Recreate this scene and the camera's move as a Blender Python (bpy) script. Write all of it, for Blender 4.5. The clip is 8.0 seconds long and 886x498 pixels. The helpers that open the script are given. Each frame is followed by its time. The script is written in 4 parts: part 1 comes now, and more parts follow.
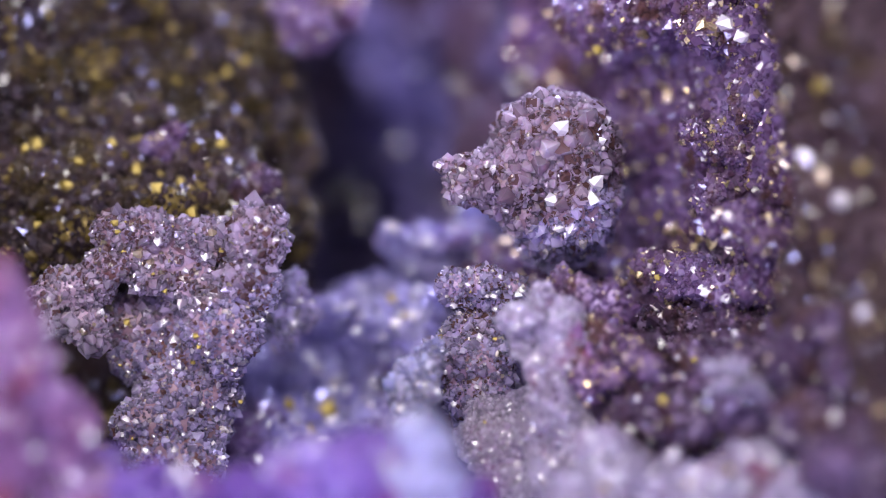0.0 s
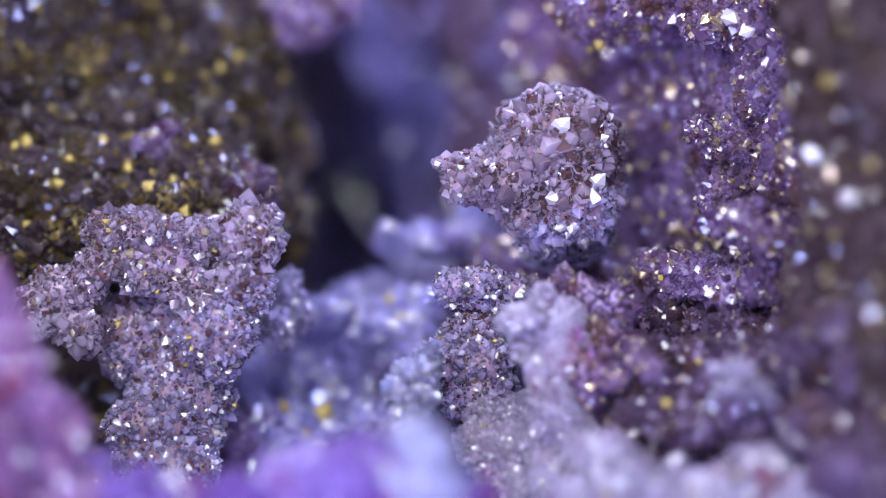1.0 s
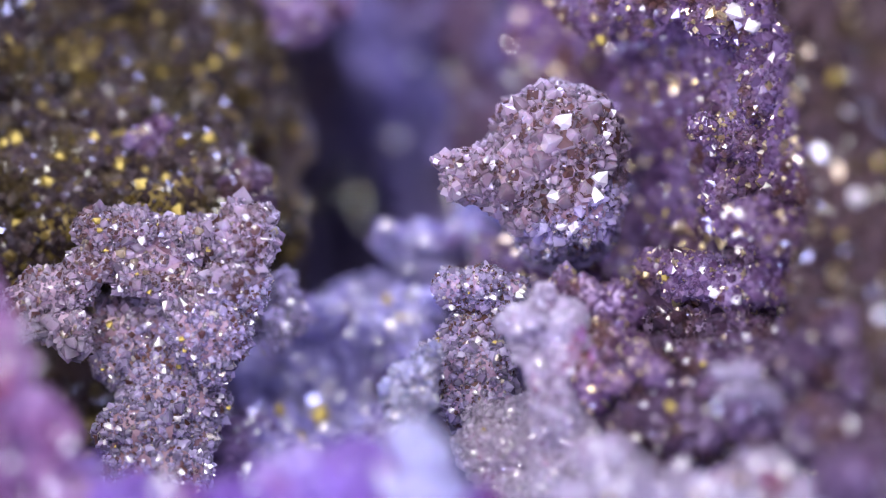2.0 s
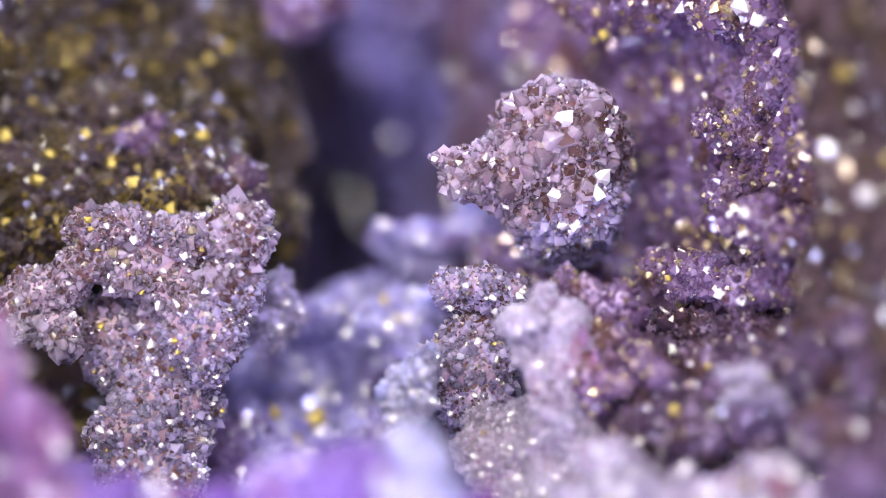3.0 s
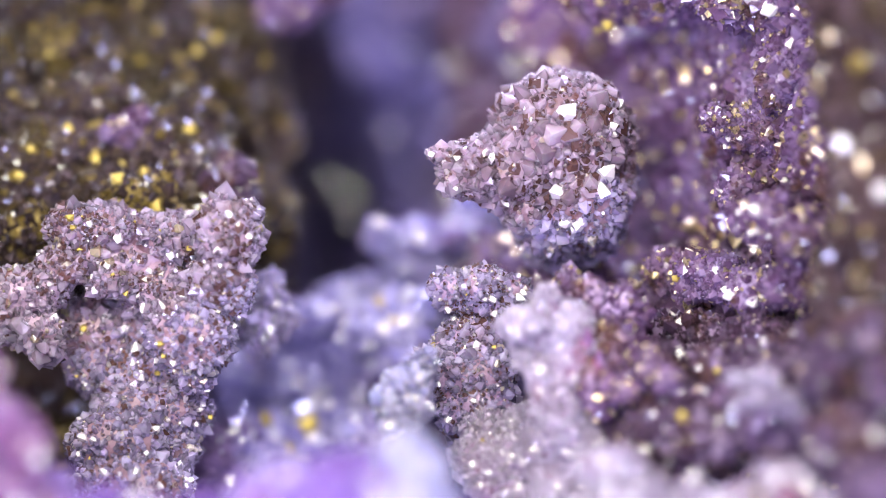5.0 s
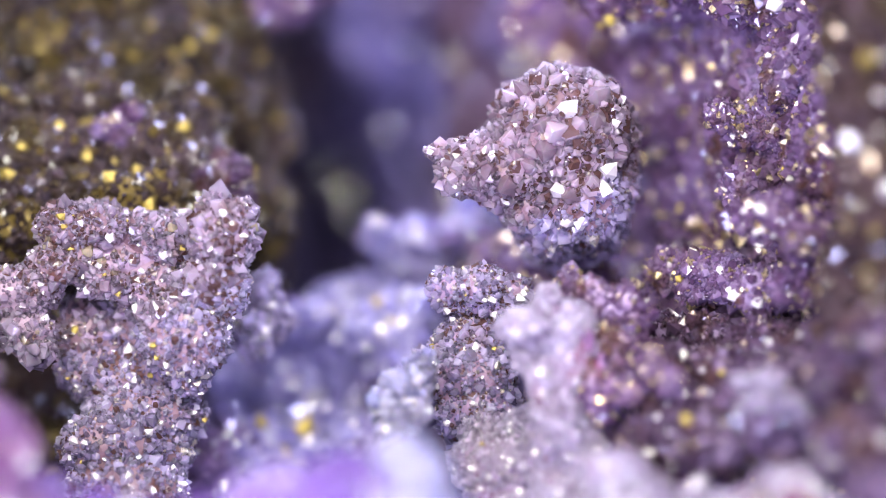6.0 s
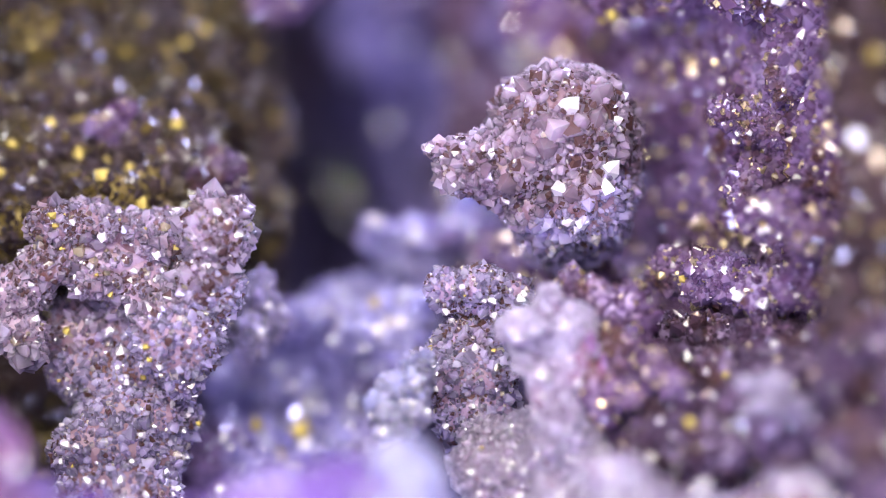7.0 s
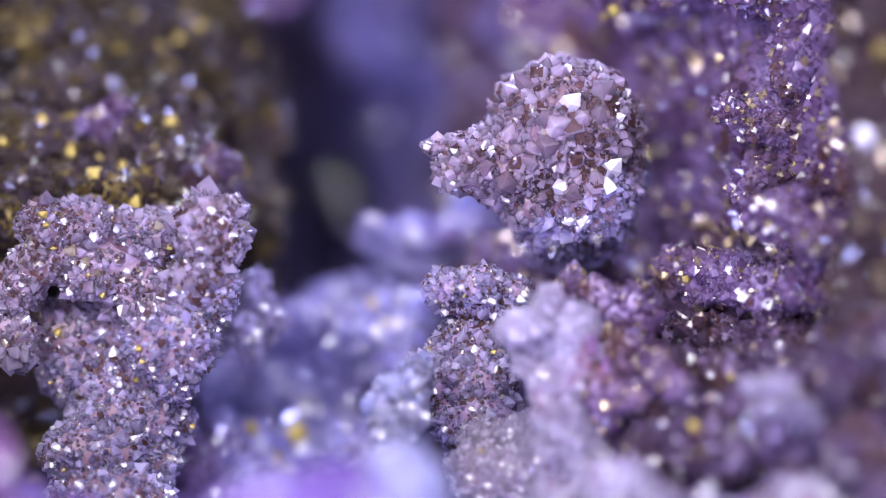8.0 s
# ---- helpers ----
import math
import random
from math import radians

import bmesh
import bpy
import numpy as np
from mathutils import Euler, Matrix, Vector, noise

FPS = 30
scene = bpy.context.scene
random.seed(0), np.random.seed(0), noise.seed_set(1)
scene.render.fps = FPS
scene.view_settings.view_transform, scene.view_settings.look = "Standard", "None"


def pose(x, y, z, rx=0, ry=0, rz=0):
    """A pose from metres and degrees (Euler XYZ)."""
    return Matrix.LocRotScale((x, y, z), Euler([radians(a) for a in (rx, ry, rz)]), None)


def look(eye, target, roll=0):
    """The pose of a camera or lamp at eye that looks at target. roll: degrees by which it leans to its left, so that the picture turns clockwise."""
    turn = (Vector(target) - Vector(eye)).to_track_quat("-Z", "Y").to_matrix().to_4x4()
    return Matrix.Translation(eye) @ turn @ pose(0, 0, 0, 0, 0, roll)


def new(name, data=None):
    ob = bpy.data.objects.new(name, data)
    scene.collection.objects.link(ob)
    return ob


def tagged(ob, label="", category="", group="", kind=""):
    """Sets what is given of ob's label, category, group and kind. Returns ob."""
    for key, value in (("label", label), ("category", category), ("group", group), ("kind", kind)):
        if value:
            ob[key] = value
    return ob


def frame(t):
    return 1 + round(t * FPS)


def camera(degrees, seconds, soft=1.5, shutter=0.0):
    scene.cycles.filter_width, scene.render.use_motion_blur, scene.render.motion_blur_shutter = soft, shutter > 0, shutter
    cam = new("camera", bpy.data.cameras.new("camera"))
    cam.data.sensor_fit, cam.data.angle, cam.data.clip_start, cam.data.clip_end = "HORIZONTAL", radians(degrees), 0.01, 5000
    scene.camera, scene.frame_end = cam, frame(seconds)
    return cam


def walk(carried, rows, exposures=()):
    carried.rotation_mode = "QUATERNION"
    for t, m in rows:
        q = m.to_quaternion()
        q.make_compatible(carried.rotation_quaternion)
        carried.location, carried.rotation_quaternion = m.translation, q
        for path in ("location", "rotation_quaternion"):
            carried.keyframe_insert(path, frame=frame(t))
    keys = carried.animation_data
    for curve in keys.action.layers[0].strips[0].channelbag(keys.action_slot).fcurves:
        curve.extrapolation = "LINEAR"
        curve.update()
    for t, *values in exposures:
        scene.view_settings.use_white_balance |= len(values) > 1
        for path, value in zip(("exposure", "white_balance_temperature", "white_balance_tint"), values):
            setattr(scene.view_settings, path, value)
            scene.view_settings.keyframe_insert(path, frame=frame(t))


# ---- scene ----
# ---- camera and its way: a slow straight push into the geode ----
MM = 0.001
REACH = 233.0                     # from the lens to the plane of the sharp crystals half-way through, mm
cam = camera(11.99, 8.0, soft=1.0)
LIFT = 60.0                       # height of the lens over the geode's foot, mm


def mm(x, y, z):
    return Vector((x * MM, y * MM, (z + LIFT) * MM))


def station(t):
    go = REACH - 1.0925 * REACH / (1 + 0.0231 * t)
    return pose(*mm(0.0142 * go, 80 - REACH + go, -0.0046 * go), 90, 0, 0)


# the focus stays on one place of the crystals while the camera comes nearer
focus = new("focus_point")
focus.location = mm(0, 80.3, 0)
cam.data.dof.use_dof = True
cam.data.dof.focus_object = focus
cam.data.dof.aperture_fstop = 11.5

walk(cam, [(t * 0.5, station(t * 0.5)) for t in range(17)],
     [(0, -0.88, 5750, 20), (0.5, -0.82, 5500, 18), (1.0, -0.76, 5150, 17), (1.5, -0.67, 5380, 16),
      (3.0, -0.28, 6050, 12), (3.5, -0.16, 6150, 10), (4.5, -0.11, 6200, 10), (6.5, -0.11, 5950, 12),
      (7.0, -0.22, 5980, 14), (7.5, -0.35, 5600, 19), (8, -0.52, 5350, 23)])

# ---- light: a dim room, a lamp over the opening, a cool fill added over the hollow ----
world = bpy.data.worlds.new("room")
scene.world = world
world.use_nodes = True
wn = world.node_tree
wbg = wn.nodes["Background"]
wbg.inputs["Strength"].default_value = 1.45
wc = wn.nodes.new("ShaderNodeTexCoord")
wsep = wn.nodes.new("ShaderNodeSeparateXYZ")
wmap = wn.nodes.new("ShaderNodeMapRange")
wmap.inputs["From Min"].default_value = -1
wr = wn.nodes.new("ShaderNodeValToRGB")
wr.color_ramp.elements[0].color = (0.34, 0.27, 0.62, 1)
wr.color_ramp.elements[0].position = 0.35
wr.color_ramp.elements[1].color = (0.74, 0.69, 1.0, 1)
wr.color_ramp.elements[1].position = 0.75
wn.links.new(wc.outputs["Generated"], wsep.inputs[0])
wn.links.new(wsep.outputs["Z"], wmap.inputs["Value"])
wn.links.new(wmap.outputs[0], wr.inputs[0])
wn.links.new(wr.outputs[0], wbg.inputs["Color"])


def lamp(name, where, target, watts, colour, size):
    data = bpy.data.lights.new(name, "AREA")
    data.shape, data.size, data.energy, data.color = "DISK", size * MM, watts, colour
    ob = new(name, data)
    ob.matrix_world = look(mm(*where), mm(*target))
    return ob


WARM = (14, -75, 95)
lamp("warm_lamp", WARM, (0, 85, 0), 0.29, (1.0, 0.91, 0.76), 58)
# Unseen fill added to brighten the right wall and raise its glints.
lamp("side_fill", (-62, -45, 50), (10, 85, 0), 0.185, (1.0, 0.89, 0.70), 44)
# Unseen fill added inside the geode: gives the back its lavender haze.
lamp("hollow_fill", (6, 93, 31), (6, 107, 9), 0.038, (0.66, 0.62, 1.0), 16)
lamp("low_lamp", (-20, -60, -42), (-4, 95, -6), 0.26, (0.66, 0.63, 1.0), 46)


# ---- materials ----
def socket(node, name, value):
    node.inputs[name].default_value = value


def quartz(name, stops, stain=None, stain_amount=0.0, glint=None, glint_share=0.0,
           clear=0.35, rough=0.08, patch=140, milk=0.35, dust=0.15, spots=330,
           coat=0.7, coat_rough=0.22, depth=0.0006, glassy=None):
    """Quartz crystal: tint from crystal to crystal, cloudy zones, iron stain, fine growth lines."""
    m = bpy.data.materials.new(name)
    m.use_nodes = True
    nt = m.node_tree
    n, link = nt.nodes, nt.links.new
    b = n["Principled BSDF"]
    info, geo = n.new("ShaderNodeObjectInfo"), n.new("ShaderNodeNewGeometry")
    add = n.new("ShaderNodeMath")
    link(info.outputs["Random"], add.inputs[0])
    link(geo.outputs["Random Per Island"], add.inputs[1])
    fr = n.new("ShaderNodeMath")
    fr.operation = "FRACT"
    link(add.outputs[0], fr.inputs[0])
    cloud = n.new("ShaderNodeTexNoise")
    socket(cloud, "Scale", patch)
    socket(cloud, "Detail", 5)
    link(geo.outputs["Position"], cloud.inputs["Vector"])
    fine = n.new("ShaderNodeTexNoise")
    socket(fine, "Scale", 2600)
    socket(fine, "Detail", 3)
    link(geo.outputs["Position"], fine.inputs["Vector"])
    # tint position: half zone, half chance
    mixv = n.new("ShaderNodeMath")
    mixv.operation = "MULTIPLY_ADD"
    mixv.inputs[1].default_value = 0.55
    link(fr.outputs[0], mixv.inputs[0])
    zone = n.new("ShaderNodeMapRange")
    socket(zone, "From Min", 0.3)
    socket(zone, "From Max", 0.7)
    socket(zone, "To Max", 0.45)
    link(cloud.outputs["Fac"], zone.inputs["Value"])
    link(zone.outputs[0], mixv.inputs[2])
    ramp = n.new("ShaderNodeValToRGB")
    while len(ramp.color_ramp.elements) < len(stops):
        ramp.color_ramp.elements.new(0.5)
    for e, (p, c) in zip(ramp.color_ramp.elements, stops):
        e.position, e.color = p, (*c, 1)
    link(mixv.outputs[0], ramp.inputs[0])
    colour = ramp.outputs[0]
    grain = n.new("ShaderNodeMix")
    grain.data_type, grain.blend_type = "RGBA", "MULTIPLY"
    grain.inputs["Factor"].default_value = dust
    gr = n.new("ShaderNodeMapRange")
    socket(gr, "From Min", 0.3)
    socket(gr, "From Max", 0.65)
    socket(gr, "To Min", 0.35)
    link(fine.outputs["Fac"], gr.inputs["Value"])
    link(colour, grain.inputs["A"])
    link(gr.outputs[0], grain.inputs["B"])
    colour = grain.outputs["Result"]
    if stain:
        st = n.new("ShaderNodeTexNoise")
        socket(st, "Scale", spots)
        socket(st, "Detail", 6)
        link(geo.outputs["Position"], st.inputs["Vector"])
        sm = n.new("ShaderNodeMapRange")
        socket(sm, "From Min", 0.62 - stain_amount * 0.3)
        socket(sm, "From Max", 0.72 - stain_amount * 0.3)
        link(st.outputs["Fac"], sm.inputs["Value"])
        mx = n.new("ShaderNodeMix")
        mx.data_type = "RGBA"
        link(sm.outputs[0], mx.inputs["Factor"])
        link(colour, mx.inputs["A"])
        mx.inputs["B"].default_value = (*stain, 1)
        colour = mx.outputs["Result"]
    if glint:
        gt = n.new("ShaderNodeMath")
        gt.operation = "GREATER_THAN"
        gt.inputs[1].default_value = 1 - glint_share
        link(fr.outputs[0], gt.inputs[0])
        mg = n.new("ShaderNodeMix")
        mg.data_type = "RGBA"
        link(gt.outputs[0], mg.inputs["Factor"])
        link(colour, mg.inputs["A"])
        mg.inputs["B"].default_value = (*glint, 1)
        colour = mg.outputs["Result"]
        mm_ = n.new("ShaderNodeMath")
        mm_.operation = "MULTIPLY"
        mm_.inputs[1].default_value = coat
        link(gt.outputs[0], mm_.inputs[0])
        link(mm_.outputs[0], b.inputs["Metallic"])
    link(colour, b.inputs["Base Color"])
    rg = n.new("ShaderNodeMapRange")
    socket(rg, "From Min", 0.35)
    socket(rg, "From Max", 0.7)
    socket(rg, "To Min", rough * 0.5)
    socket(rg, "To Max", rough * 2.2)
    link(fine.outputs["Fac"], rg.inputs["Value"])
    rough_out = rg.outputs[0]
    if glint:
        soft = n.new("ShaderNodeMath")
        soft.operation = "MULTIPLY_ADD"
        soft.inputs[1].default_value = coat_rough
        link(gt.outputs[0], soft.inputs[0])
        link(rough_out, soft.inputs[2])
        rough_out = soft.outputs[0]
    link(rough_out, b.inputs["Roughness"])
    socket(b, "IOR", 1.54)
    socket(b, "Subsurface Weight", milk)
    b.inputs["Subsurface Radius"].default_value = (0.85, 1.0, 0.85)
    socket(b, "Subsurface Scale", depth)
    # some crystals are water clear, others milky
    cl = n.new("ShaderNodeMath")
    cl.operation = "MULTIPLY"
    cl.inputs[1].default_value = 7.31
    link(add.outputs[0], cl.inputs[0])
    cf = n.new("ShaderNodeMath")
    cf.operation = "FRACT"
    link(cl.outputs[0], cf.inputs[0])
    cm = n.new("ShaderNodeMapRange")
    socket(cm, "From Min", 0.25)
    socket(cm, "From Max", 0.75)
    low, high = glassy or (clear * 0.6, min(1.0, clear * 1.25))
    socket(cm, "To Min", low)
    socket(cm, "To Max", high)
    link(cf.outputs[0], cm.inputs["Value"])
    link(cm.outputs[0], b.inputs["Transmission Weight"])
    bump = n.new("ShaderNodeBump")
    socket(bump, "Strength", 0.05)
    socket(bump, "Distance", 0.00008)
    link(fine.outputs["Fac"], bump.inputs["Height"])
    link(bump.outputs[0], b.inputs["Normal"])
    return m


# Near black colour stands in for the shade of the deep hollow.
DARK = quartz("hollow_shade_rock", [(0.0, (0.025, 0.023, 0.03)), (0.6, (0.06, 0.054, 0.066)), (1.0, (0.11, 0.095, 0.115))],
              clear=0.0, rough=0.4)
LILAC = quartz("lilac_quartz", [(0.0, (0.34, 0.19, 0.19)), (0.09, (0.50, 0.34, 0.39)),
               (0.2, (0.59, 0.43, 0.50)), (0.6, (0.66, 0.50, 0.58)), (1.0, (0.76, 0.63, 0.71))],
               (0.44, 0.28, 0.32), 0.10, (0.88, 0.78, 0.60), 0.015, rough=0.055, milk=1.0, depth=0.0014, dust=0.05, glassy=(0.30, 0.72))
HONEY = quartz("honey_lilac_quartz", [(0.0, (0.30, 0.17, 0.14)), (0.10, (0.46, 0.33, 0.37)),
               (0.2, (0.55, 0.42, 0.50)), (0.6, (0.64, 0.51, 0.62)), (1.0, (0.76, 0.67, 0.78))],
               (0.40, 0.27, 0.25), 0.16, (0.62, 0.51, 0.30), 0.05, rough=0.055, milk=1.0, depth=0.0012, glassy=(0.30, 0.72),
               coat=0.25, coat_rough=0.1, dust=0.05)
UMBER = quartz("umber_stained_rock", [(0.0, (0.15, 0.08, 0.08)), (0.5, (0.32, 0.20, 0.23)),
               (1.0, (0.56, 0.43, 0.52))], (0.13, 0.055, 0.04), 0.3, clear=0.0, rough=0.3, patch=420, dust=0.2, spots=700)
# Brown painted on tips in place of the dark view through clear faces.
WINDOW_TIP = quartz("brown_window_tip", [(0.0, (0.05, 0.022, 0.016)), (0.6, (0.12, 0.06, 0.05)), (1.0, (0.26, 0.16, 0.15))],
               clear=0.25, rough=0.02, milk=0.2, dust=0.05)
MAUVE = quartz("mauve_rock", [(0.0, (0.20, 0.10, 0.13)), (0.35, (0.38, 0.25, 0.34)),
               (0.7, (0.54, 0.40, 0.55)), (1.0, (0.70, 0.58, 0.74))], (0.15, 0.06, 0.07), 0.35,
               clear=0.0, rough=0.3, patch=420, dust=0.2, spots=700, milk=0.6, depth=0.0004)
SILVER = quartz("silvery_lilac_quartz", [(0.0, (0.26, 0.15, 0.22)), (0.10, (0.46, 0.38, 0.60)),
                (0.6, (0.62, 0.54, 0.82)), (1.0, (0.84, 0.81, 0.97))], (0.36, 0.25, 0.28), 0.10,
                (0.88, 0.80, 0.62), 0.04, rough=0.05, milk=1.0, depth=0.0012, dust=0.05, glassy=(0.15, 0.70))
WINE = quartz("wine_brown_quartz", [(0.0, (0.05, 0.02, 0.04)), (0.35, (0.09, 0.05, 0.085)),
              (0.7, (0.16, 0.10, 0.17)), (1.0, (0.34, 0.27, 0.40))], (0.12, 0.06, 0.05), 0.3,
              (0.40, 0.30, 0.22), 0.03, clear=0.45, rough=0.06, coat=0.3)
PLUM_ROCK = quartz("plum_rock", [(0.0, (0.06, 0.025, 0.05)), (0.4, (0.15, 0.08, 0.15)),
                   (1.0, (0.36, 0.27, 0.40))], (0.10, 0.05, 0.05), 0.3, clear=0.0, rough=0.3, patch=420, dust=0.3)
PALE = quartz("milky_quartz", [(0.0, (0.32, 0.22, 0.30)), (0.4, (0.50, 0.41, 0.52)),
              (1.0, (0.86, 0.82, 0.90))], (0.36, 0.15, 0.22), 0.14, clear=0.5, rough=0.05, milk=0.7)
GOLDEN = quartz("gold_flecked_quartz", [(0.0, (0.017, 0.011, 0.009)), (0.35, (0.036, 0.025, 0.021)),
                (0.7, (0.068, 0.047, 0.043)), (1.0, (0.15, 0.11, 0.105))], (0.048, 0.035, 0.012), 0.4,
                (0.16, 0.115, 0.02), 0.17, clear=0.30, rough=0.16, coat=0.4, coat_rough=0.34)
BROWN = quartz("stained_quartz", [(0.0, (0.027, 0.017, 0.014)), (0.35, (0.058, 0.039, 0.034)),
               (0.7, (0.115, 0.08, 0.078)), (1.0, (0.23, 0.18, 0.18))], (0.08, 0.058, 0.022), 0.4,
               (0.25, 0.185, 0.04), 0.12, clear=0.35, rough=0.06, coat=0.5, coat_rough=0.3)
PLUM = quartz("plum_quartz", [(0.0, (0.07, 0.025, 0.06)), (0.35, (0.18, 0.095, 0.185)),
              (0.7, (0.32, 0.21, 0.36)), (1.0, (0.56, 0.47, 0.66))], (0.15, 0.075, 0.06), 0.25,
              (0.74, 0.60, 0.32), 0.10, clear=0.45, rough=0.05)
ROSE_WHITE = quartz("rose_white_quartz", [(0.0, (0.56, 0.44, 0.56)), (0.5, (0.74, 0.64, 0.76)),
                    (1.0, (0.92, 0.87, 0.93))], rough=0.04, milk=1.0, depth=0.0012, glassy=(0.05, 0.40))
BLUE = quartz("blue_violet_quartz", [(0.0, (0.16, 0.13, 0.36)), (0.4, (0.38, 0.34, 0.62)),
              (1.0, (0.78, 0.75, 0.94))], (0.24, 0.16, 0.30), 0.35, (0.92, 0.90, 0.98), 0.06, clear=0.35, rough=0.05,
              spots=120, patch=120, coat=0.2, coat_rough=0.05)
# Darker copy of the blue violet quartz: shade is put into its colour.
DIMMED_BLUE = quartz("dimmed_violet_rock", [(0.0, (0.06, 0.05, 0.12)), (0.4, (0.13, 0.11, 0.24)),
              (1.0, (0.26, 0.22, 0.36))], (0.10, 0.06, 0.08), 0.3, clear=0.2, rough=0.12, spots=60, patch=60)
LAVENDER = quartz("lavender_quartz", [(0.0, (0.36, 0.37, 0.82)), (0.4, (0.58, 0.60, 0.95)),
                  (1.0, (0.86, 0.87, 0.99))], rough=0.04, milk=1.0, depth=0.0012, glassy=(0.08, 0.6))
RUST = quartz("rusty_quartz", [(0.0, (0.03, 0.016, 0.014)), (0.4, (0.062, 0.036, 0.032)),
              (1.0, (0.17, 0.11, 0.105))], (0.09, 0.06, 0.03), 0.25, (0.55, 0.44, 0.22), 0.03,
              clear=0.35, rough=0.06)
VIOLET = quartz("violet_quartz", [(0.0, (0.10, 0.03, 0.20)), (0.35, (0.22, 0.09, 0.42)),
                (0.7, (0.40, 0.24, 0.66)), (1.0, (0.74, 0.64, 0.92))], (0.34, 0.08, 0.28), 0.3,
                clear=0.5, rough=0.05, patch=260, spots=300)
PINK = quartz("rose_quartz", [(0.0, (0.20, 0.06, 0.15)), (0.45, (0.40, 0.18, 0.38)),
              (1.0, (0.68, 0.48, 0.72))], (0.40, 0.10, 0.14), 0.16, clear=0.5, rough=0.05, patch=320, spots=400)

CLEAR = quartz("clear_facet_quartz", [(0.0, (0.70, 0.62, 0.62)), (1.0, (0.90, 0.86, 0.84))], clear=0.35, rough=0.02)
GOLD = quartz("golden_facet_quartz", [(0.0, (0.30, 0.24, 0.07)), (1.0, (0.46, 0.37, 0.12))],
              glint=(0.34, 0.26, 0.05), glint_share=1.0, clear=0.0, rough=0.10, coat=0.5, coat_rough=0.34)

# ---- crystal shapes ----
def crystal_shape(rng):
    """A six-sided point: prism and a leaning termination with three large faces. One unit wide."""
    ring = []
    for k in range(6):
        a = k * math.pi / 3 + rng.uniform(-0.16, 0.16)
        r = 0.5 * rng.uniform(0.75, 1.15)
        ring.append((r * math.cos(a), r * math.sin(a)))
    top = 0.05 + rng.uniform(-0.05, 0.1)
    step = rng.uniform(0.02, 0.20)
    verts = [(x * 0.95, y * 0.95, -0.7) for x, y in ring]
    verts += [(x, y, top + (step if k % 2 else -step) + rng.uniform(-0.07, 0.07)) for k, (x, y) in enumerate(ring)]
    ax, ay = rng.uniform(-0.16, 0.16), rng.uniform(-0.16, 0.16)
    verts.append((ax, ay, top + rng.uniform(0.38, 0.62)))
    faces = [(k, (k + 1) % 6, 6 + (k + 1) % 6, 6 + k) for k in range(6)]
    faces += [(6 + k, 6 + (k + 1) % 6, 12) for k in range(6)]
    return np.array(verts), faces


def tipped_shape(shape, rng):
    """The same crystal with a tip painted dark, like the view into a clear crystal: the upper part of its termination
    is a set of faces of its own, sunk a little.
    """
    verts, faces = shape
    apex = verts[12]
    share = rng.uniform(0.16, 0.34)
    edge = np.array([v + (apex - v) * share for v in verts[6:12]])
    pit = edge.mean(axis=0) * 0.75 + apex * 0.25
    verts = np.vstack([verts[:12], edge, [pit]])
    faces = faces[:6] + [(6 + k, 6 + (k + 1) % 6, 12 + (k + 1) % 6, 12 + k) for k in range(6)]
    faces += [(12 + k, 12 + (k + 1) % 6, 18) for k in range(6)]
    return verts, faces


RNG = random.Random(7)
PLAIN = 16
SHAPES = [crystal_shape(RNG) for _ in range(PLAIN)]
SHAPES += [tipped_shape(shape, RNG) for shape in SHAPES]
CRYSTAL_MESHES = {}


def crystal_mesh(k, material, tip=None):
    """Shapes from PLAIN on have their tip's faces last, in the tip's material."""
    key = (k, material.name)
    if key not in CRYSTAL_MESHES:
        me = bpy.data.meshes.new("crystal")
        me.from_pydata([tuple(v * MM) for v in SHAPES[k][0]], [], SHAPES[k][1])
        me.materials.append(material)
        if k >= PLAIN:
            me.materials.append(tip)
            for face in list(me.polygons)[12:]:
                face.material_index = 1
        CRYSTAL_MESHES[key] = me
    return CRYSTAL_MESHES[key]


def mesh_object(name, verts, faces, material, parent, origin, smooth=False):
    me = bpy.data.meshes.new(name)
    me.from_pydata(verts, [], faces)
    me.materials.append(material)
    if smooth:
        me.polygons.foreach_set("use_smooth", [True] * len(me.polygons))
    ob = new(name, me)
    ob.parent = parent
    if parent is None:
        ob.location = origin
    return ob


def wobble(p, amp, size):
    """Knobbly offset of a stone's surface at p (mm), and the way out of its nearest knob."""
    q = Vector(p)
    far, seeds = noise.voronoi(q / size)
    way = q / size - seeds[0]
    off = amp * (1.5 * (0.55 - far[0]) + 1.3 * noise.noise(q / (size * 2.1))
                 + 0.35 * noise.noise(q / (size * 0.34) + Vector((9, 3, 5))))
    return off, way


def placing(p, n, size, stretch, lean, rng):
    """Turn and size of a crystal that stands at p on a surface with normal n."""
    axis = (Vector(n) + lean * Vector((rng.gauss(0, 1), rng.gauss(0, 1), rng.gauss(0, 1)))).normalized()
    q = axis.to_track_quat("Z", "Y") @ Euler((0, 0, rng.uniform(0, 6.3))).to_quaternion()
    return Matrix.LocRotScale(Vector(p), q, Vector((size, size, size * stretch)))


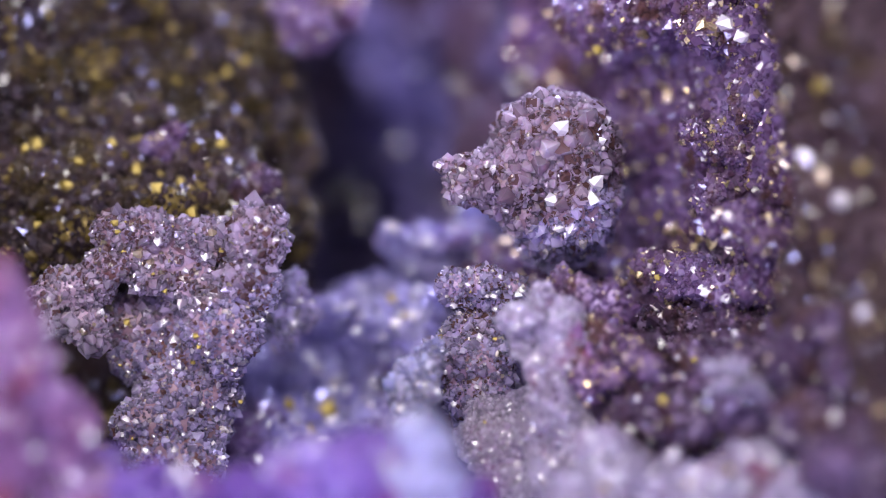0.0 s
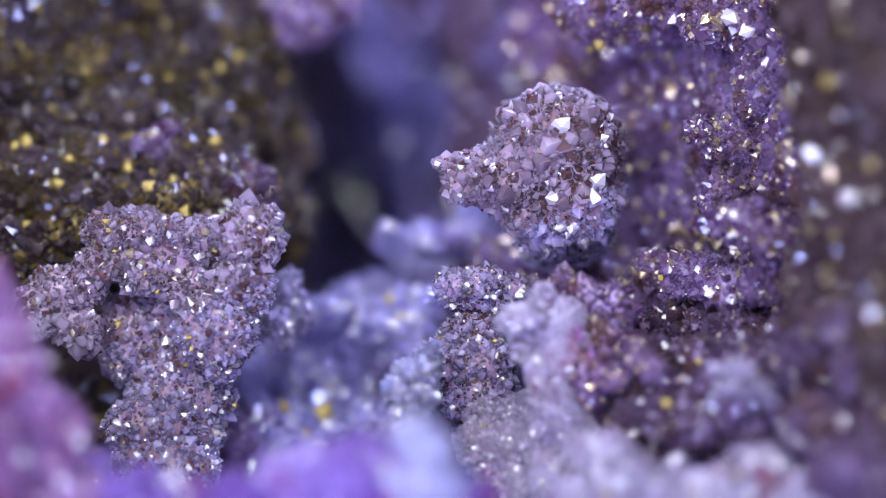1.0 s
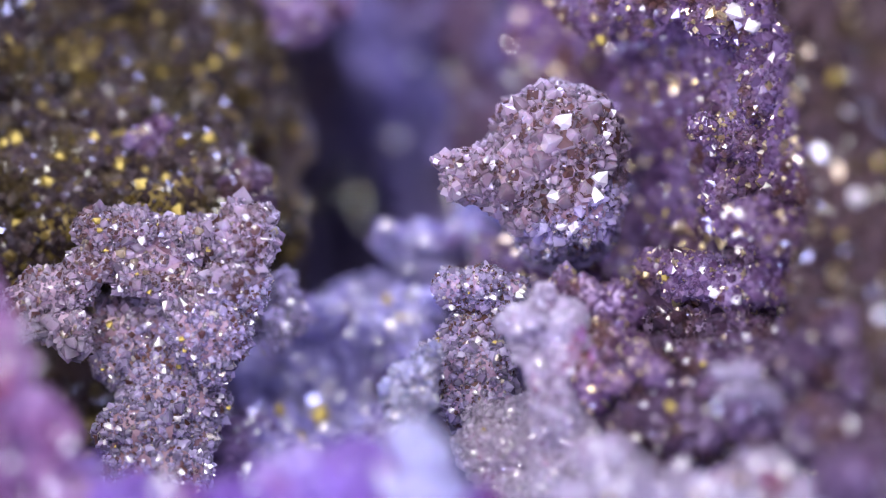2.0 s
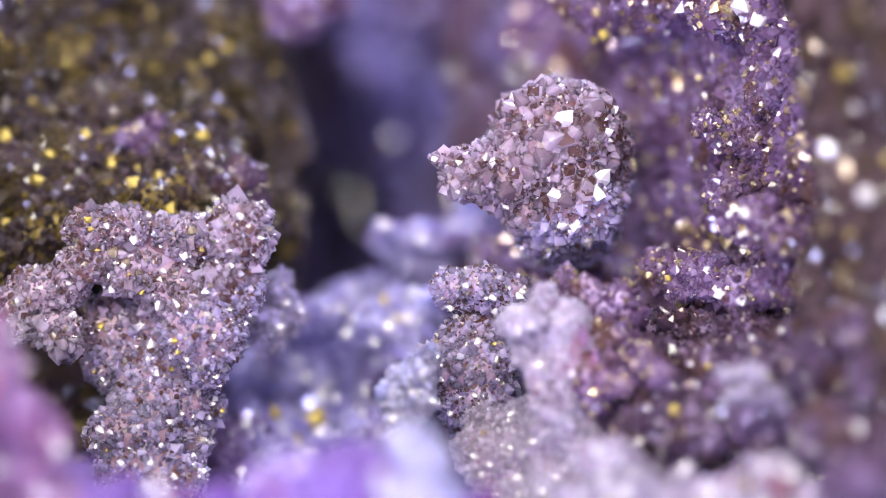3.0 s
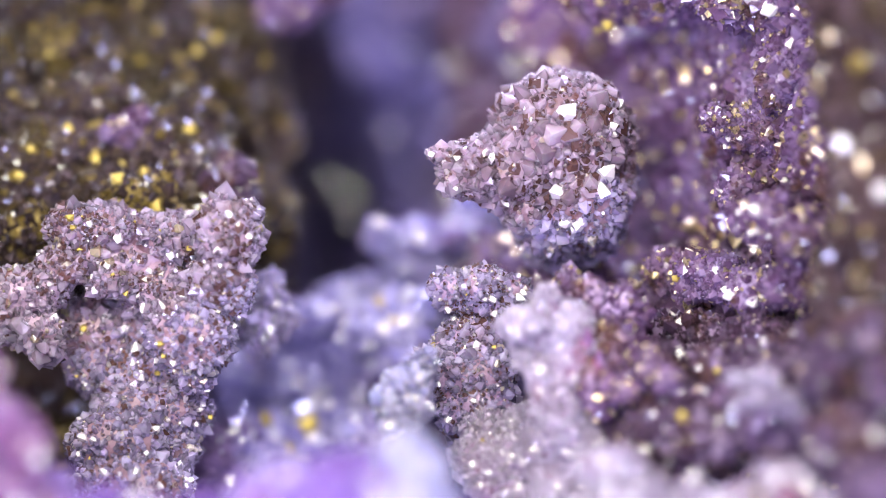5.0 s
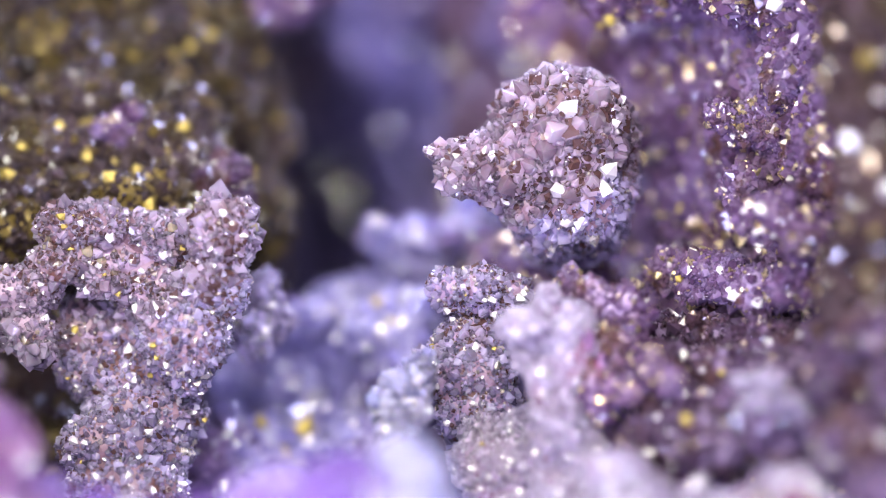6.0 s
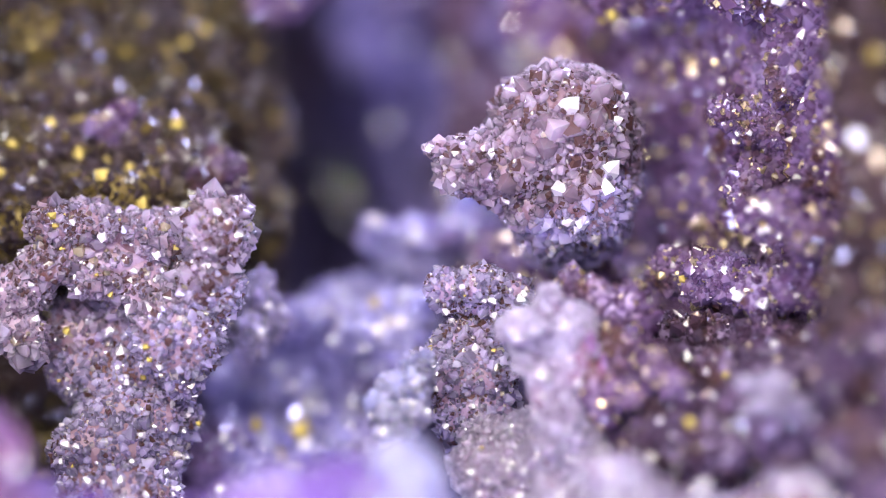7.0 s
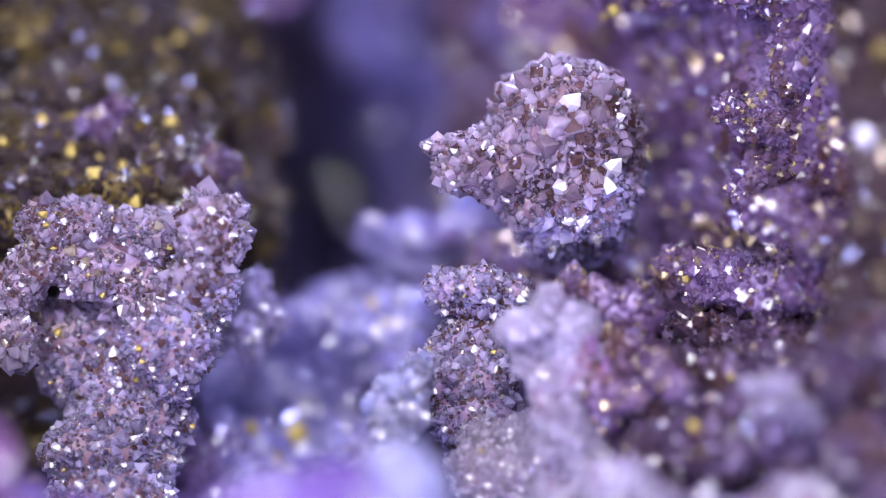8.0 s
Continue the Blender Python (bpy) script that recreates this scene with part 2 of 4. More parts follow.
def grow(parent, spots, material, sizes, origin, singles, rng, lean=0.35, key=None, sink=0.0, rock_at=None, tips=None):
    """Crystals on the spots (point, normal in mm): the frontmost as parts, the rest as one druse."""
    rows = []
    for p, n in spots:
        s = sizes[0] + (sizes[1] - sizes[0]) * rng.random() ** 3
        s *= 0.8 + 0.75 * max(0.0, noise.noise(p / 2.6) + 0.15)
        p = p - n * (sink * s)
        rows.append((p, placing(p, n, s, rng.uniform(0.75, 1.25), lean, rng),
                     rng.randrange(PLAIN) + (PLAIN if tips and rng.random() < tips[1] * (0.55 + 1.6 * noise.noise(p / 2.2 + Vector((4, 7, 1)))) else 0)))
    rows.sort(key=key or (lambda r: r[0][1]))
    o = Vector(origin)
    for p, m, k in rows[:singles]:
        ob = new("crystal", crystal_mesh(k, material, tips and tips[0]))
        ob.parent = rock_at(p) if rock_at else parent
        loc, q, s = m.decompose()
        ob.matrix_basis = Matrix.LocRotScale((loc - o) * MM, q, s)
    # stained is 1 on the faces of a tip painted dark.
    verts, faces, stained = [], [], []
    for p, m, k in rows[singles:]:
        a = np.array(m)
        v = (SHAPES[k][0] @ a[:3, :3].T + a[:3, 3] - np.array(o)) * MM
        base = len(verts)
        verts.extend(v.tolist())
        faces.extend([tuple(base + i for i in f) for f in SHAPES[k][1]])
        stained.extend([0] * 12 + ([1] * 6 if k >= PLAIN else []))
    if verts:
        druse = tagged(mesh_object("druse", verts, faces, material, parent, None), kind="stuff")
        if tips:
            druse.data.materials.append(tips[0])
            druse.data.polygons.foreach_set("material_index", stained)


OPENING = Vector((0, 80 - REACH, 0))


def bright_facet(parent, spots, target, size, material, origin):
    """One large crystal near the target (mm) with a face turned so that it throws the warm lamp's light out of the opening."""
    t = Vector(target)
    p, n = min(spots, key=lambda s: math.hypot(s[0].x - t.x, s[0].z - t.z) + 0.3 * abs(s[0].y - t.y))
    half = ((Vector(WARM) - p).normalized() + (OPENING - p).normalized()).normalized()
    best = None
    for k in range(PLAIN):
        v = [Vector(c) for c in SHAPES[k][0]]
        for a, b, c in SHAPES[k][1][6:]:
            face = (v[b] - v[a]).cross(v[c] - v[a])
            turn = face.normalized().rotation_difference(half)
            for step in range(12):
                q = Matrix.Rotation(step * math.pi / 6, 3, half).to_quaternion() @ turn
                score = (q @ Vector((0, 0, 1))).dot(n) + 0.8 * face.length
                if best is None or score > best[0]:
                    best = (score, k, q)
    ob = new("crystal", crystal_mesh(best[1], material))
    ob.parent = parent
    ob.matrix_basis = Matrix.LocRotScale((p + n * 0.05 * size - Vector(origin)) * MM, best[2], Vector((size, size, size)))


def glints(count, low, high, y, sizes, gold, seed):
    """Small bright facets strewn over a stretch (x and z, mm) of a cluster's front at the depth y."""
    rng = random.Random(seed)
    rows = []
    for _ in range(count):
        place = (rng.uniform(low[0], high[0]), y, rng.uniform(low[1], high[1]))
        across = rng.uniform(*sizes)
        rows.append((place, across, GOLD if rng.random() < gold else CLEAR))
    return rows


ICO = bmesh.new()
bmesh.ops.create_icosphere(ICO, subdivisions=4, radius=1)
ICO.verts.index_update()
ICO_V = [v.co.copy() for v in ICO.verts]
ICO_F = [tuple(v.index for v in f.verts) for f in ICO.faces]
ICO.free()


def lobe_point(d, lobe, amp, size, inset=0.0):
    c, r = lobe
    base = Vector((c[0] + r[0] * d[0], c[1] + r[1] * d[1], c[2] + r[2] * d[2]))
    n = Vector((d[0] / r[0], d[1] / r[1], d[2] / r[2])).normalized()
    off, way = wobble(base, amp, size)
    return base + n * (off - inset), (n + 0.8 * way).normalized()


def cluster(name, label, lobes, material, core, sizes, spacing, amp=0.5, size=2.5, singles=250,
            lean=0.35, seed=1, fine=True, facets=(), below=None, tips=None, group="", category="crystal cluster"):
    """A knob of rock made of overlapping lobes and overgrown with crystals."""
    rng = random.Random(seed)
    lo = min(c[2] - r[2] for c, r in lobes)
    origin = (lobes[0][0][0], lobes[0][0][1], lo)
    group = group or {"crystal_nodule": "crystal nodules in the hollow", "quartz_nodule": "milky quartz nodules"}.get(name, "")
    thing = tagged(new(name), label, category, group)
    thing.location = mm(*origin)
    rocks, inset = [], 0.22 * sizes[0]
    for lobe in lobes:
        verts = [tuple((lobe_point(d, lobe, amp, size, inset)[0] - Vector(origin)) * MM) for d in ICO_V]
        rocks.append(mesh_object("rock_lobe", verts, ICO_F, core, thing, None))

    def rock_at(p):
        return rocks[min(range(len(lobes)), key=lambda j: sum(((p[x] - lobes[j][0][x]) / lobes[j][1][x]) ** 2 for x in range(3)))]

    layers = [(sizes, spacing, singles, lean, 0.14)]
    if fine:
        layers.append(((sizes[0] * 0.55, sizes[0] * 1.25), spacing * 0.68, 0, 0.25, 0.1))
    for layer_sizes, gap, parts, tilt, sink in layers:
        spots = []
        for i, lobe in enumerate(lobes):
            c, r = lobe
            area = 4 * math.pi * ((r[0] * r[1]) ** 1.6 / 3 + (r[0] * r[2]) ** 1.6 / 3 + (r[1] * r[2]) ** 1.6 / 3) ** (1 / 1.6)
            count = int(area / gap ** 2)
            for k in range(count):
                h = 1 - 2 * (k + 0.5) / count
                a = k * 2.399963 + rng.uniform(-0.25, 0.25)
                h = max(-1, min(1, h + rng.uniform(-0.5, 0.5) / math.sqrt(count)))
                w = math.sqrt(1 - h * h)
                p, n = lobe_point((w * math.cos(a), w * math.sin(a), h), lobe, amp, size)
                if any(j != i and sum(((p[x] - o[0][x]) / o[1][x]) ** 2 for x in range(3)) < 0.92
                       for j, o in enumerate(lobes)):
                    continue
                spots.append((p, n))
        # Under a slanting line: bluer, finer crystals; the blue stands in for cool light.
        upper = [s for s in spots if not below or s[0].z - 0.45 * s[0].x + 1.5 * noise.noise(s[0] / 2.0) > below[0]]
        lower = [s for s in spots if below and s[0].z - 0.45 * s[0].x + 1.5 * noise.noise(s[0] / 2.0) <= below[0]]
        grow(thing, upper, material, layer_sizes, origin, parts * 2 // 3 if lower else parts, rng, tilt, sink=sink, rock_at=rock_at, tips=tips)
        if lower:
            grow(thing, lower, below[1], (layer_sizes[0] * 0.9, layer_sizes[1] * 0.8), origin, parts // 3, rng, tilt, sink=sink, rock_at=rock_at, tips=tips and (tips[0], tips[1] * 0.4))
        if parts:
            for target, across, kind in facets:
                bright_facet(thing, spots, target, across, kind, origin)
    return thing


def sheet(name, label, surface, nu, nv, material, core, sizes, count, lean=0.4, seed=1, singles=0,
          thick=2.5, key=None, facets=()):
    """A wall of the geode: a lumpy shell with thickness, overgrown with crystals."""
    rng = random.Random(seed)
    origin = surface(0.5, 0.5)
    verts = [surface(i / nu, j / nv) for j in range(nv + 1) for i in range(nu + 1)]

    def normal(u, v):
        a, b = surface(u + 0.004, v) - surface(u - 0.004, v), surface(u, v + 0.004) - surface(u, v - 0.004)
        return a.cross(b).normalized()

    back = [surface(i / nu, j / nv) - thick * normal(i / nu, j / nv) for j in range(nv + 1) for i in range(nu + 1)]
    w, total = nu + 1, (nu + 1) * (nv + 1)
    faces = [(j * w + i, j * w + i + 1, (j + 1) * w + i + 1, (j + 1) * w + i) for j in range(nv) for i in range(nu)]
    faces += [tuple(total + q for q in reversed(f)) for f in faces]
    rim = ([i for i in range(w)] + [j * w + nu for j in range(1, nv + 1)]
           + [nv * w + i for i in range(nu - 1, -1, -1)] + [j * w for j in range(nv - 1, 0, -1)])
    faces += [(rim[k], total + rim[k], total + rim[(k + 1) % len(rim)], rim[(k + 1) % len(rim)]) for k in range(len(rim))]
    wall = mesh_object(name, [tuple((p - origin) * MM) for p in verts + back], faces, core, None, mm(*origin))
    tagged(wall, label, "geode wall", kind="structure")
    spots = []
    for k in range(count):
        u, v = (k * 0.7548777 + 0.3) % 1, (k * 0.5698403 + 0.6) % 1
        u, v = min(0.995, max(0.005, u + rng.uniform(-0.004, 0.004))), min(0.995, max(0.005, v + rng.uniform(-0.004, 0.004)))
        spots.append((surface(u, v), normal(u, v)))
    grow(wall, spots, material, sizes, origin, singles, rng, lean, key)
    for target, across, kind in facets:
        bright_facet(wall, spots, target, across, kind, origin)
    return wall


def nearest_to(x, y, z):
    """Sorts crystals by how near they stand to a place on the wall (mm)."""
    place = Vector((x, y, z))
    return lambda row: (row[0] - place).length


def bend(points, t):
    """A smooth way through plan points (mm), t from 0 to 1."""
    x = t * (len(points) - 1)
    k = max(0, min(len(points) - 2, int(x)))
    f = x - k
    f = f * f * (3 - 2 * f) * 0.5 + f * 0.5 if 0 <= f <= 1 else f
    a, b = points[k], points[k + 1]
    return a[0] + (b[0] - a[0]) * f, a[1] + (b[1] - a[1]) * f


def upright(plan, low, high, lean, amp, size):
    """Surface of a standing wall over a bent plan; lean: how far its top comes towards the hollow."""
    def surface(u, v):
        x, y = bend(plan, u)
        x2, y2 = bend(plan, u + 0.01)
        d = Vector((x2 - x, y2 - y, 0)).normalized()
        out = Vector((d.y, -d.x, 0))
        z = low + (high - low) * v
        p = Vector((x, y, z)) + out * lean * (v - 0.5) * abs(v - 0.5) * 4
        return p + out * wobble(p, amp, size)[0]
    return surface


# ---- the hollow of the geode ----
sheet("geode_wall_left", "dark brown stained geode wall with golden glinting crystals",
      upright([(-70, 40), (-46, 74), (-31, 86), (-22, 93), (-15, 99), (-11, 106), (-11, 118), (-14, 140)], -32, 34, -6, 1.8, 6),
      150, 90, GOLDEN, BROWN, (0.5, 1.3), 14000, seed=3, singles=300, key=nearest_to(-18, 96, 8), facets=[
          ((-9.75, 103.00, 7.94), 0.72, GOLD), ((-25.89, 93.00, 12.50), 0.54, GOLD), ((-21.02, 94.00, 8.77), 0.42, CLEAR), ((-23.74, 91.00, 7.25), 0.48, CLEAR),
          ((-16.33, 98.00, 12.18), 0.6, GOLD), ((-17.91, 97.00, 13.95), 0.54, GOLD), ((-15.42, 98.00, 14.55), 0.36, CLEAR), ((-14.01, 99.00, 9.48), 0.6, GOLD),
          ((-11.19, 102.00, 10.88), 0.54, GOLD), ((-25.17, 93.00, 14.82), 0.48, GOLD), ((-16.81, 97.00, 8.86), 0.54, GOLD)])
sheet("geode_wall_back", "blurred blue violet back wall of the geode, darkened in colour as shade",
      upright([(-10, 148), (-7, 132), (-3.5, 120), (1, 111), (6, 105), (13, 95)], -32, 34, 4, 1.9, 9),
      90, 90, DIMMED_BLUE, DIMMED_BLUE, (0.7, 1.8), 5000, seed=4, singles=200, key=nearest_to(3, 106, 6), facets=[
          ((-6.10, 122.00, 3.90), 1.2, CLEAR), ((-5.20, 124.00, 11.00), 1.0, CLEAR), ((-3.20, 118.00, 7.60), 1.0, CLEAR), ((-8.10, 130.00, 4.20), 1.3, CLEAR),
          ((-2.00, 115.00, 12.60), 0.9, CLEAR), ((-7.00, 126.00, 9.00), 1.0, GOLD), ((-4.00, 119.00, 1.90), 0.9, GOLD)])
# Sheet behind the gap, coloured near black in place of real shade.
sheet("geode_wall_deep", "nearly black sheet standing in for the shade deep in the hollow",
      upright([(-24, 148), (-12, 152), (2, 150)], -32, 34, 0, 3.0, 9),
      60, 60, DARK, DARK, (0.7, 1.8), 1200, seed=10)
sheet("geode_wall_right", "purple brown druse wall with many small glinting crystals",
      upright([(5, 104), (9, 97), (12.5, 91), (15.5, 86), (18.5, 80.5), (20.5, 75), (21.5, 70)], -30, 32, 4, 1.3, 5),
      120, 120, PLUM, PLUM, (0.30, 1.0), 26000, seed=5, singles=300, key=nearest_to(17, 82, 4), facets=[
          ((13.30, 82.00, 2.19), 0.7, GOLD), ((10.29, 84.00, 1.41), 0.6, CLEAR), ((11.37, 85.00, 5.00), 0.4, CLEAR), ((12.32, 83.00, -0.90), 0.4, GOLD),
          ((14.50, 82.00, 3.91), 0.4, CLEAR), ((12.81, 86.00, 7.46), 0.5, GOLD), ((11.86, 88.00, 9.28), 0.5, GOLD), ((19.08, 79.00, 8.28), 0.3, CLEAR),
          ((18.23, 79.00, 4.21), 0.4, GOLD), ((10.55, 82.00, -1.93), 0.4, CLEAR)])
sheet("geode_wall_mouth", "brown stained geode wall with warm glints at the opening",
      upright([(20.5, 71.5), (21.4, 66), (23.4, 60), (28, 53), (45, 38)], -30, 32, 4, 1.5, 6),
      90, 100, RUST, RUST, (0.45, 1.3), 7000, seed=8, singles=300, key=nearest_to(22, 64, 4), facets=[
          ((20.50, 66.00, 5.35), 1.6, CLEAR), ((21.54, 65.00, 9.11), 1, GOLD), ((21.83, 65.00, 7.67), 1.1, CLEAR), ((22.25, 64.00, 3.01), 1, CLEAR),
          ((22.02, 65.00, -0.51), 0.7, GOLD), ((18.55, 72.00, 5.88), 0.6, CLEAR), ((19.70, 68.00, 6.30), 0.6, GOLD), ((23.64, 62.00, -3.67), 0.9, CLEAR),
          ((20.91, 67.00, 11.13), 0.6, GOLD), ((19.46, 69.00, 4.37), 0.5, CLEAR), ((21.47, 66.00, 0.78), 0.5, GOLD), ((20.03, 68.00, 1.43), 0.5, CLEAR),
          ((23.11, 63.00, 4.58), 0.7, GOLD)])


def ground_surface(u, v):
    x, y = -58 + 116 * u, 44 + 96 * v
    z = -22 + 0.04 * (y - 80) + 0.0035 * x * x
    p = Vector((x, y, z))
    return p + Vector((0, 0, wobble(p, 2.4, 8)[0]))


def shading_roof_surface(u, v):
    x, y = 58 - 116 * u, 90 + 56 * v
    p = Vector((x, y, 44 + 0.06 * (y - 96) - 0.006 * x * x))
    return p - Vector((0, 0, wobble(p, 2.4, 8)[0]))


# Out of view; added to keep the room's light off the hollow's back.
sheet("geode_roof", "unseen brown crystal roof added to keep light off the hollow", shading_roof_surface, 90, 120, BROWN, BROWN,
      (0.7, 1.8), 6000, seed=9, singles=200, key=nearest_to(0, 130, 44))
sheet("geode_floor", "lavender crystal floor of the geode", ground_surface, 110, 180, BLUE, BLUE,
      (0.6, 1.6), 12000, seed=6, singles=300, key=nearest_to(-8, 90, -20))

# ---- outgrowths in the hollow, the sharp ones first ----
# The ball's silver underside paints the bluish light from below.
cluster("crystal_ball", "mauve ball of small pointed amethyst crystals on a stalk",
        [((6.63, 83.20, 6.07), (3.87, 3.70, 3.73)), ((7.50, 83.40, 3.07), (3.04, 3.20, 2.94)),
         ((8.90, 84.00, 4.98), (1.80, 2.80, 2.77)), ((3.68, 82.00, 4.19), (2.75, 2.30, 2.06)),
         ((2.58, 81.80, 5.21), (1.37, 1.30, 0.96)), ((1.54, 81.20, 5.07), (1.23, 1.10, 0.82)),
         ((1.95, 81.00, 4.17), (1.64, 1.70, 1.57)), ((0.65, 80.60, 4.17), (0.96, 1.00, 1.37)),
         ((-0.24, 80.60, 5.12), (0.62, 0.50, 0.48)), ((5.07, 82.60, 2.37), (2.07, 2.00, 1.45)),
         ((5.97, 84.20, 1.00), (1.80, 2.00, 1.52)), ((8.25, 85.00, 1.18), (1.81, 2.00, 1.67)),
         ((6.74, 87.00, -0.04), (1.93, 2.20, 1.12))],
        LILAC, UMBER, (0.50, 1.45), 0.52, amp=0.22, size=2.4, singles=300, lean=0.11, seed=11, below=(-0.6, SILVER), tips=(WINDOW_TIP, 0.55),
        facets=[((6.65, 80.00, 7.29), 1, CLEAR), ((8.52, 80.00, 4.02), 1.1, CLEAR), ((8.66, 80.00, 3.00), 0.95, CLEAR),
                ((6.38, 80.00, 1.09), 0.7, CLEAR), ((5.35, 80.00, 0.41), 0.5, CLEAR), ((6.21, 80.00, 2.79), 0.9, CLEAR),
                ((7.40, 80.00, 1.33), 0.7, CLEAR), ((3.82, 80.00, 8.66), 0.6, CLEAR), ((5.01, 80.00, 4.91), 0.5, CLEAR),
                ((2.56, 80.00, 4.91), 0.5, CLEAR), ((0.99, 80.00, 3.37), 0.4, CLEAR), ((-0.51, 80.00, 5.21), 0.45, CLEAR),
                ((0.17, 80.00, 4.50), 0.4, CLEAR), ((0.65, 80.00, 3.20), 0.35, CLEAR), ((3.65, 80.00, 2.45), 0.5, CLEAR),
                ((9.61, 80.00, 7.80), 0.6, CLEAR), ((9.27, 80.00, 6.78), 0.6, CLEAR)])
cluster("crystal_cluster", "large pale lilac amethyst cluster with an overhanging top",
        [((-11.52, 80.00, 0.64), (1.98, 2.00, 2.25)), ((-10.59, 79.80, 1.90), (1.09, 1.00, 0.89)),
         ((-12.05, 80.50, -1.92), (1.98, 2.20, 2.12)), ((-14.90, 82.50, 0.48), (2.75, 2.20, 1.79)),
         ((-18.48, 82.00, 0.99), (2.40, 1.90, 1.51)), ((-20.13, 81.20, 1.09), (1.30, 1.30, 1.44)),
         ((-20.60, 80.60, -0.89), (1.37, 1.20, 1.09)), ((-15.42, 82.50, -1.93), (2.58, 2.00, 2.07)),
         ((-13.59, 80.50, -4.48), (2.46, 2.20, 2.46)), ((-13.43, 80.60, -6.70), (1.23, 1.10, 1.16)),
         ((-17.72, 81.00, -1.92), (1.44, 1.00, 0.89)), ((-17.32, 82.60, -0.62), (3.44, 2.00, 1.58)),
         ((-19.17, 82.00, -0.21), (2.06, 1.60, 1.37)), ((-22.84, 80.80, -2.43), (1.91, 1.40, 1.30))] +
         [((-21.49, 81.00, -1.92), (1.37, 1.30, 1.16)), ((-24.47, 80.00, -3.79), (1.16, 1.20, 1.43)),
         ((-22.31, 80.60, -4.38), (1.64, 1.10, 1.03)), ((-21.44, 80.40, -5.47), (0.89, 0.70, 0.61)),
         ((-18.26, 83.80, -4.36), (3.29, 1.50, 2.08)), ((-17.04, 83.60, -6.78), (3.46, 2.30, 1.80)),
         ((-15.94, 82.60, -8.82), (3.37, 2.30, 1.79)), ((-17.42, 81.60, -10.50), (2.88, 2.40, 2.13)),
         ((-16.83, 80.40, -13.18), (3.28, 2.40, 2.25)), ((-14.56, 82.50, -10.88), (1.24, 1.60, 1.72)),
         ((-18.51, 80.00, -15.21), (3.07, 2.40, 1.70))],
        HONEY, UMBER, (0.40, 1.05), 0.43, amp=0.26, size=2.2, singles=300, lean=0.12, seed=12, below=(3.0, SILVER), tips=(WINDOW_TIP, 0.6),
        facets=[((-18.38, 83.00, -3.94), 0.6, CLEAR), ((-16.76, 82.00, -5.60), 0.7, CLEAR), ((-14.19, 79.00, -6.32), 0.5, CLEAR),
                ((-16.52, 82.00, -4.50), 0.5, CLEAR), ((-18.00, 80.00, -0.89), 0.5, CLEAR), ((-14.42, 80.00, -0.38), 0.6, CLEAR),
                ((-19.53, 80.00, -10.26), 0.55, CLEAR), ((-16.23, 79.00, -12.09), 0.5, CLEAR), ((-15.61, 80.00, -9.92), 0.5, CLEAR),
                ((-15.04, 79.00, -12.60), 0.45, CLEAR), ((-18.44, 79.00, -11.92), 0.5, CLEAR), ((-17.66, 80.00, 0.47), 0.6, CLEAR),
                ((-11.77, 78.00, -0.88), 0.5, CLEAR), ((-10.97, 79.00, -4.11), 0.4, CLEAR), ((-16.93, 82.00, -4.16), 0.45, CLEAR),
                ((-20.89, 80.00, -3.45), 0.5, CLEAR), ((-18.85, 80.00, -2.08), 0.5, CLEAR), ((-13.05, 80.00, -8.39), 0.45, CLEAR),
                ((-20.04, 80.00, 1.77), 0.5, GOLD), ((-17.45, 82.00, -2.62), 0.4, CLEAR), ((-16.25, 82.00, -7.08), 0.4, CLEAR)] +
               [((-11.65, 79.00, 1.66), 0.5, CLEAR), *glints(50, (-20.21, -5.66), (-12.37, -14.18), 80.0, (0.2, 0.42), 0.25, 6), *glints(40, (-24.64, 2.18), (-9.65, -5.32), 80.0, (0.2, 0.42), 0.35, 7)])
cluster("crystal_pillar", "lilac crystal pillar with a rounded cap",
        [((1.95, 80.60, -1.99), (1.78, 1.50, 1.03)), ((0.45, 80.40, -2.09), (1.09, 1.10, 1.09)),
         ((3.73, 80.80, -2.33), (0.96, 1.10, 0.89)), ((2.30, 81.00, -2.95), (1.71, 1.20, 0.82)),
         ((1.79, 81.50, -4.67), (1.78, 1.70, 1.30)), ((1.78, 81.00, -6.54), (2.12, 1.90, 1.88)),
         ((-0.27, 81.00, -6.71), (1.37, 1.40, 1.44)), ((2.30, 81.00, -8.42), (1.71, 1.70, 1.64)),
         ((0.65, 80.80, -8.76), (0.82, 1.10, 1.71)), ((0.24, 81.20, -5.69), (1.03, 1.20, 1.37))],
        SILVER, MAUVE, (0.34, 0.9), 0.37, amp=0.22, size=1.7, singles=300, lean=0.16, seed=13, tips=(WINDOW_TIP, 0.42),
        facets=[((2.79, 79.50, -2.66), 0.6, CLEAR), ((2.28, 79.50, -2.59), 0.45, CLEAR), ((0.44, 79.50, -9.26), 0.4, CLEAR),
                ((2.62, 79.50, -3.54), 0.45, CLEAR), ((0.24, 79.50, -3.81), 0.5, CLEAR), ((1.26, 79.50, -1.84), 0.4, CLEAR),
                ((0.75, 79.50, -3.95), 0.4, CLEAR), ((1.94, 79.50, -5.31), 0.5, CLEAR), ((3.81, 79.50, -7.18), 0.4, CLEAR),
                ((1.60, 79.50, -8.37), 0.35, CLEAR), ((4.15, 79.50, -2.59), 0.4, CLEAR), ((-0.10, 79.50, -7.35), 0.35, CLEAR),
                *glints(14, (-0.44, -1.57), (4.32, -10.07), 79.5, (0.18, 0.35), 0.3, 9)])
